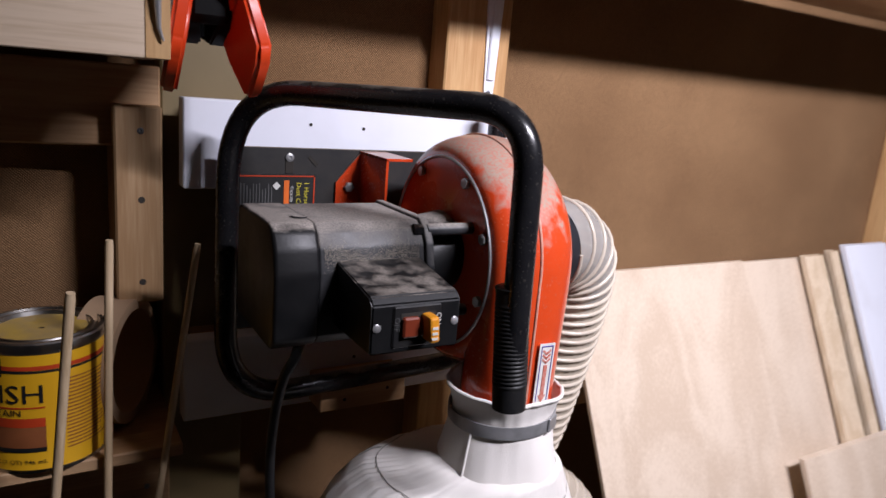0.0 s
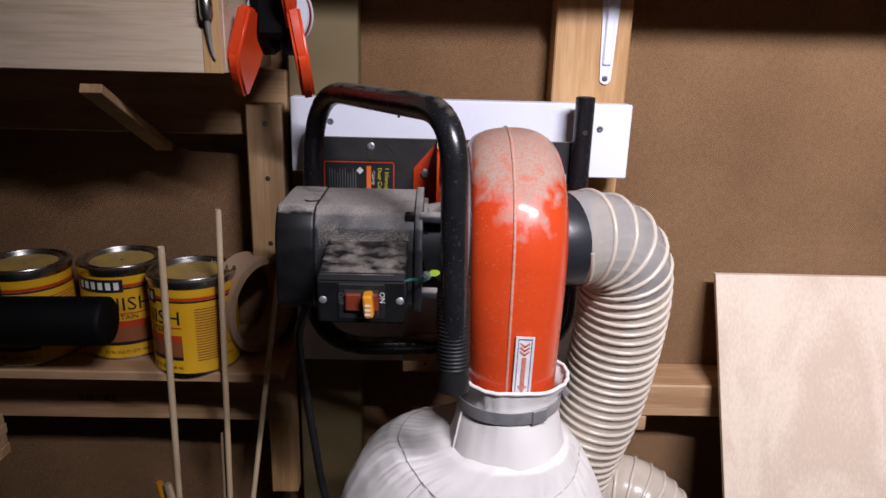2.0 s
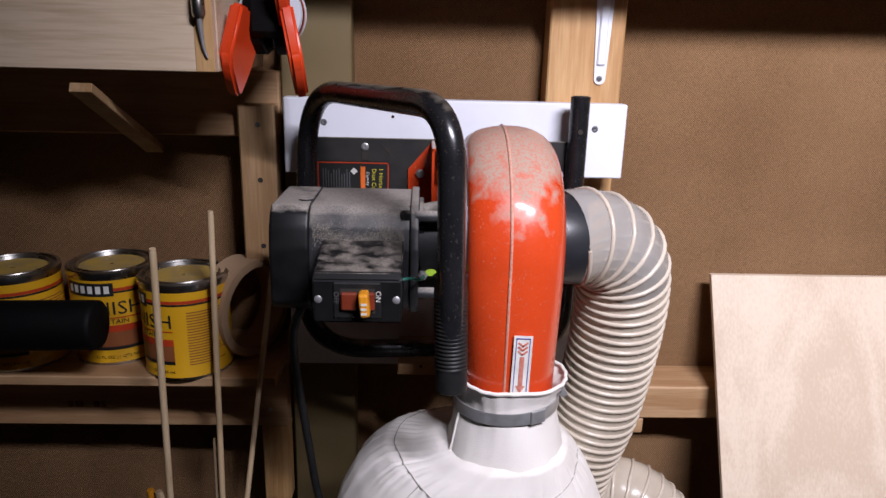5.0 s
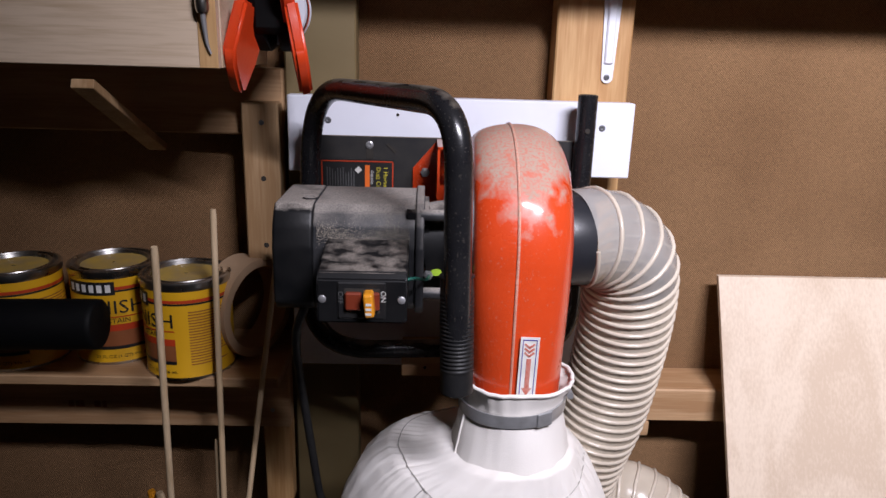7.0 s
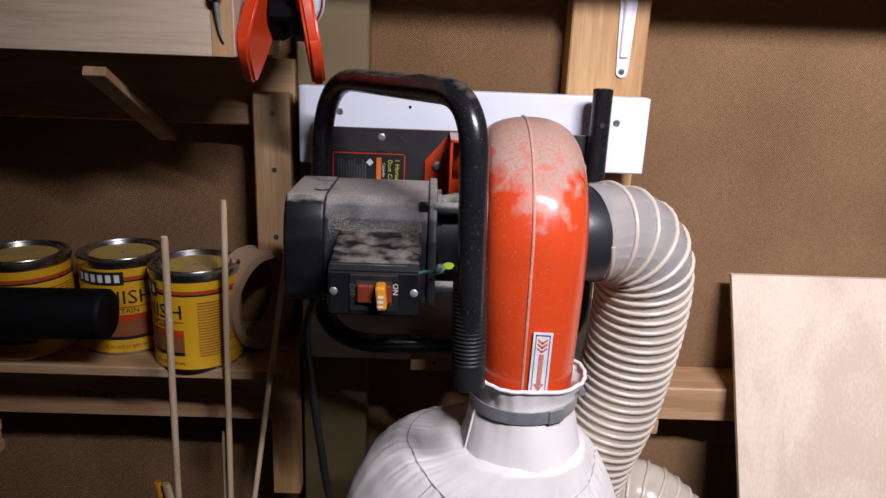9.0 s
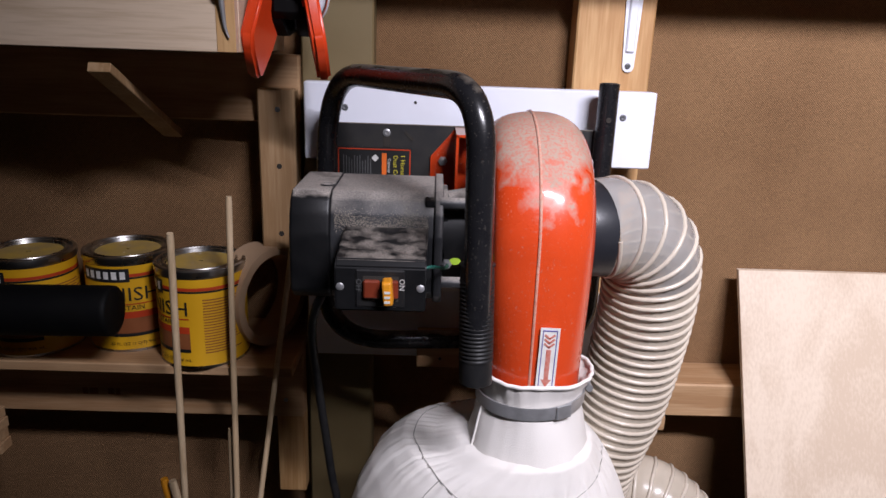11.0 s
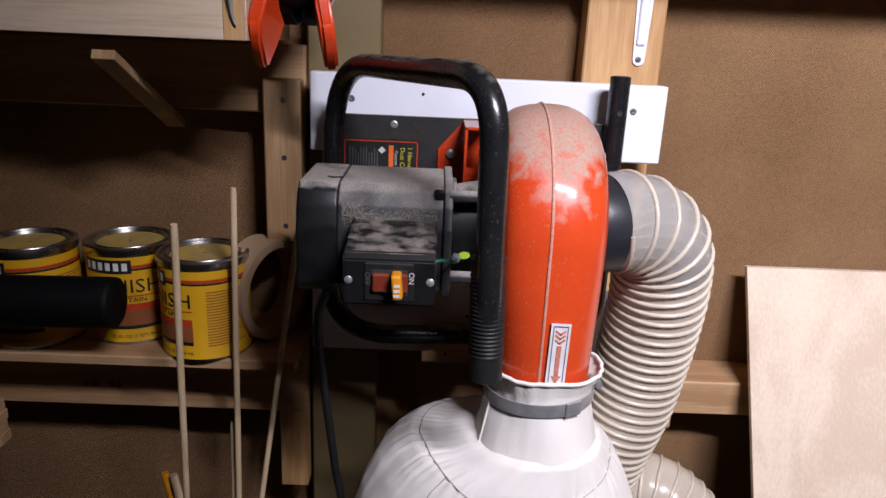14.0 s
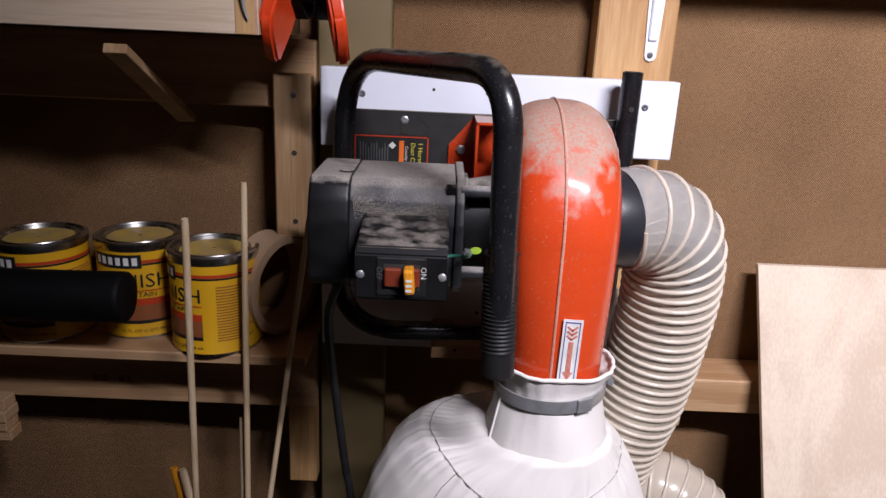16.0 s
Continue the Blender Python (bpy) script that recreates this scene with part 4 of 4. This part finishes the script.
def dowel(name, top, foot, r, label, m=DOWEL):
    t = sweep(bmesh.new(), [foot, Vector(foot).lerp(Vector(top), 0.995), top], lambda i: (r, r, r * 0.85)[i], 12)
    return tagged(part(name, t, m, None, "", True, 60), label, "dowel", "dowels leaning at the shelf")


def to_floor(a, b, z=FLOOR):
    a, b = Vector(a), Vector(b)
    return a + (b - a) * ((a.z - z) / (a.z - b.z))


dowel("dowel", (-0.160, -0.228, 1.387), to_floor((-0.160, -0.228, 1.387), (-0.193, -0.165, 1.0)), 0.0058, "slim pale birch dowel standing by the shelf")
dowel("dowel", (-0.109, -0.098, 1.416), to_floor((-0.109, -0.098, 1.416), (-0.120, -0.098, 1.0)), 0.0055, "slim brown dowel touching the shelf edge")
dowel("dowel", (0.003, -0.092, 1.405), to_floor((0.003, -0.092, 1.405), (-0.056, -0.098, 1.0)), 0.005, "thin dark dowel leaning beside the motor")
dowel("dowel", (-0.132, -0.080, 0.971), to_floor((-0.132, -0.080, 0.971), (-0.134, -0.082, 0.85)), 0.0078, "short thick birch dowel below the shelf")
dowel("dowel", (-0.26, -0.06, 0.84), to_floor((-0.26, -0.06, 0.84), (-0.245, -0.06, 0.75)), 0.008, "short birch dowel end low behind the others")
dowel("dowel", (-0.28, -0.05, 0.837), to_floor((-0.28, -0.05, 0.837), (-0.265, -0.05, 0.75)), 0.008, "short orange-stained dowel end low behind the others", KEY_ORANGE)
offcut = thing("plywood_stack", (-0.9, -0.08, 0.0), "short stack of plywood offcuts on legs under the shelf", "offcuts")
for k in range(4):
    part("sheet", block(-1.3, -0.552 - 0.003 * (k % 2), -0.10 - 0.004 * (k % 3), -0.066, 0.915 + k * 0.021, 0.935 + k * 0.021, 0.001), PINE_X, offcut)
for x in (-1.25, -0.95):
    part("leg", block(x, x + 0.04, -0.098, -0.068, FLOOR, 0.915, 0.002), PINE, offcut)


# ---- box above the shelf with clamps ----
def wall_box():
    t = thing("plywood_box", (-0.5, -0.05, 1.647), "pale birch plywood wall box with open screw holes", "box")
    part("front", block(-1.4, -0.052, -0.216, -0.198, 1.648, 1.95, 0.001), BIRCH, t)
    part("side", block(-0.070, -0.051, -0.1975, W - 0.05, 1.648, 1.95, 0.001), BIRCH, t)
    part("bottom", block(-1.4, -0.071, -0.1975, W - 0.05, 1.650, 1.662, 0.001), BIRCH, t)
    part("end_grain", block(-0.0775, -0.0512, -0.2175, -0.2158, 1.6485, 1.95, 0.0005), PINE, t)
    strip = thing("diagonal_brace", (-0.24, -0.1, 1.5), "thin wooden brace running from the box to the wall", "brace")
    a, b = Vector((-0.250, -0.205, 1.622)), Vector((-0.254, 0.068, 1.494))
    d = (b - a).normalized()
    bm = bmesh.new()
    box(bm, -0.0165, 0.0165, 0.0, (b - a).length, -0.007, 0.007, 0.001)
    up = Vector((1, 0, 0)).cross(d)
    mm = Matrix(((1, d.x, up.x, a.x), (0, d.y, up.y, a.y), (0, d.z, up.z, a.z), (0, 0, 0, 1)))
    bmesh.ops.transform(bm, matrix=mm, verts=bm.verts[:])
    part("strip", bm, PINE_OLD, strip)


wall_box()


def spring_clamp(at, turn, label, spread=0.052, scale=1.0):
    """A spring clamp biting backwards, its two dipped grips standing out and drooping."""
    t = thing("spring_clamp", at, label, "clamp", "spring clamps")
    m = Matrix.Translation(at) @ pose(0, 0, 0, 0, 0, turn) @ Matrix.Scale(scale, 4)

    def flat(name, outline, half_thick, place, material, bev, lab=""):
        bm = bmesh.new()
        a = [bm.verts.new((-half_thick, y, z)) for y, z in outline]
        b = [bm.verts.new((half_thick, y, z)) for y, z in outline]
        bm.faces.new(a), bm.faces.new(b)
        n = len(outline)
        for k in range(n):
            bm.faces.new((a[k], a[(k + 1) % n], b[(k + 1) % n], b[k]))
        bmesh.ops.bevel(bm, geom=bm.edges[:], offset=bev, segments=3, affect="EDGES")
        bmesh.ops.transform(bm, matrix=m @ place, verts=bm.verts[:])
        return part(name, bm, material, t, lab, True, 60)

    for s_ in (-1, 1):
        grip = Matrix.Translation((s_ * spread, 0, 0)) @ pose(0, 0, 0, 0, -s_ * 9, 12 if s_ > 0 else -8)
        flat("grip", [(-0.006, 0.0), (0.006, 0.0), (0.038, 0.040), (0.050, 0.064), (0.020, 0.128), (-0.024, 0.135), (-0.050, 0.064), (-0.040, 0.040)], 0.010, grip, ORANGE, 0.0045, "orange vinyl dipped grip")
        flat("jaw", [(0.010, 0.085), (0.045, 0.060), (0.105, 0.075), (0.140, 0.10), (0.140, 0.13), (0.06, 0.15), (0.0, 0.15)], 0.012, Matrix.Translation((s_ * spread * 0.45, 0, 0)) @ pose(0, 0, 0, 0, 0, s_ * 8), MATT, 0.003, "black steel jaw")
    bm = bmesh.new()
    box(bm, -0.03, 0.03, 0.0, 0.05, 0.085, 0.17, 0.01, m)
    part("spring_body", bm, MATT, t, "black steel spring and pivot", True)
    return t


spring_clamp((0.008, -0.150, 1.612), 0, "black spring clamp with bright orange vinyl grips")
spring_clamp((-0.030, -0.150, 1.712), 0, "second spring clamp with orange grips above the first", 0.070)


def tape_roll():
    t = thing("tape_roll", (0.0, -0.08, 1.69), "striped white tape roll hung behind the clamps", "tape")
    m = pose(0.005, -0.075, 1.735, 90, 0, -12)
    for z0, z1, k in ((-0.012, -0.004, WHITE), (-0.004, 0.001, INK_RED), (0.001, 0.006, INK), (0.006, 0.014, WHITE)):
        part("stripe", lathe(bmesh.new(), [(0.030, z0), (0.052, z0), (0.052, z1), (0.030, z1)], 40, m, False), k, t, "", True)
    part("nail", bar((0.005, -0.05, 1.768), (0.005, 0.084, 1.766), 0.003, 8), STEEL, t)


tape_roll()


def drill_bit():
    t = thing("drill_bit", (-0.095, -0.222, 1.665), "steel driver bit standing at the box corner", "bit")
    part("shank", sweep(bmesh.new(), [(-0.0660, -0.227, 1.722), (-0.0661, -0.227, 1.727), (-0.0668, -0.227, 1.748), (-0.0669, -0.227, 1.751), (-0.0685, -0.227, 1.84)], lambda i: (0.0075, 0.0095, 0.0095, 0.0085, 0.0085)[i], 14), TIN, t, "", True, 30)
    part("tip", sweep(bmesh.new(), [(-0.0660, -0.227, 1.722), (-0.0652, -0.224, 1.700), (-0.0640, -0.222, 1.682), (-0.0610, -0.2215, 1.672), (-0.0590, -0.2215, 1.668)], lambda i: (0.0042, 0.0034, 0.0024, 0.0018, 0.0012)[i], 8), STEEL, t, "", True)


drill_bit()


# ---- panels leaning on the wall ----
def panel(name, x0, x1, top, foot_y, top_y, thick, material, label, group="leaning panels"):
    bm = bmesh.new()
    box(bm, x0, x1, -thick, 0.0, 0.0, 1.0, 0.0)
    for v in bm.verts:
        f = v.co.z if v.co.z > 0.5 else FLOOR / top
        v.co.z = f * top
        v.co.y = v.co.y + foot_y + (top_y - foot_y) * f
    bmesh.ops.bevel(bm, geom=bm.edges[:], offset=0.0008, segments=1, affect="EDGES")
    return tagged(part(name, bm, material), label, "panel", group)


panel("plywood_sheet", 0.843, 1.46, 1.256, -0.50, 0.100, 0.012, PANEL, "pale birch plywood sheet leaning on the wall")
panel("plywood_sheet", 1.30, 1.74, 1.247, -0.48, 0.114, 0.012, PANEL, "second plywood sheet leaning behind the first")
panel("wood_strip", 1.72, 1.81, 1.258, -0.50, 0.095, 0.02, PALE, "pale sawn wood strip leaning with the panels")
panel("wood_strip", 1.84, 1.88, 1.268, -0.50, 0.095, 0.02, PALE, "thin sawn wood strip leaning with the panels")
panel("white_board", 1.895, 2.12, 1.285, -0.52, 0.085, 0.02, WHITE, "white faced board leaning with the panels")
panel("short_board", 1.44, 2.12, 0.815, -0.58, -0.18, 0.016, PANEL, "short pale board leaning before the other panels")

# ---- ceiling lamp ----
lampt = thing("ceiling_lamp", (0.85, -1.50, 2.62), "plain white tube lamp under the workshop ceiling", "lamp")
part("base", block(0.48, 1.22, -1.57, -1.43, 2.62, TOP, 0.01), WHITE, lampt)
part("diffuser", block(0.50, 1.20, -1.55, -1.45, 2.60, 2.62, 0.004), GLOW, lampt)
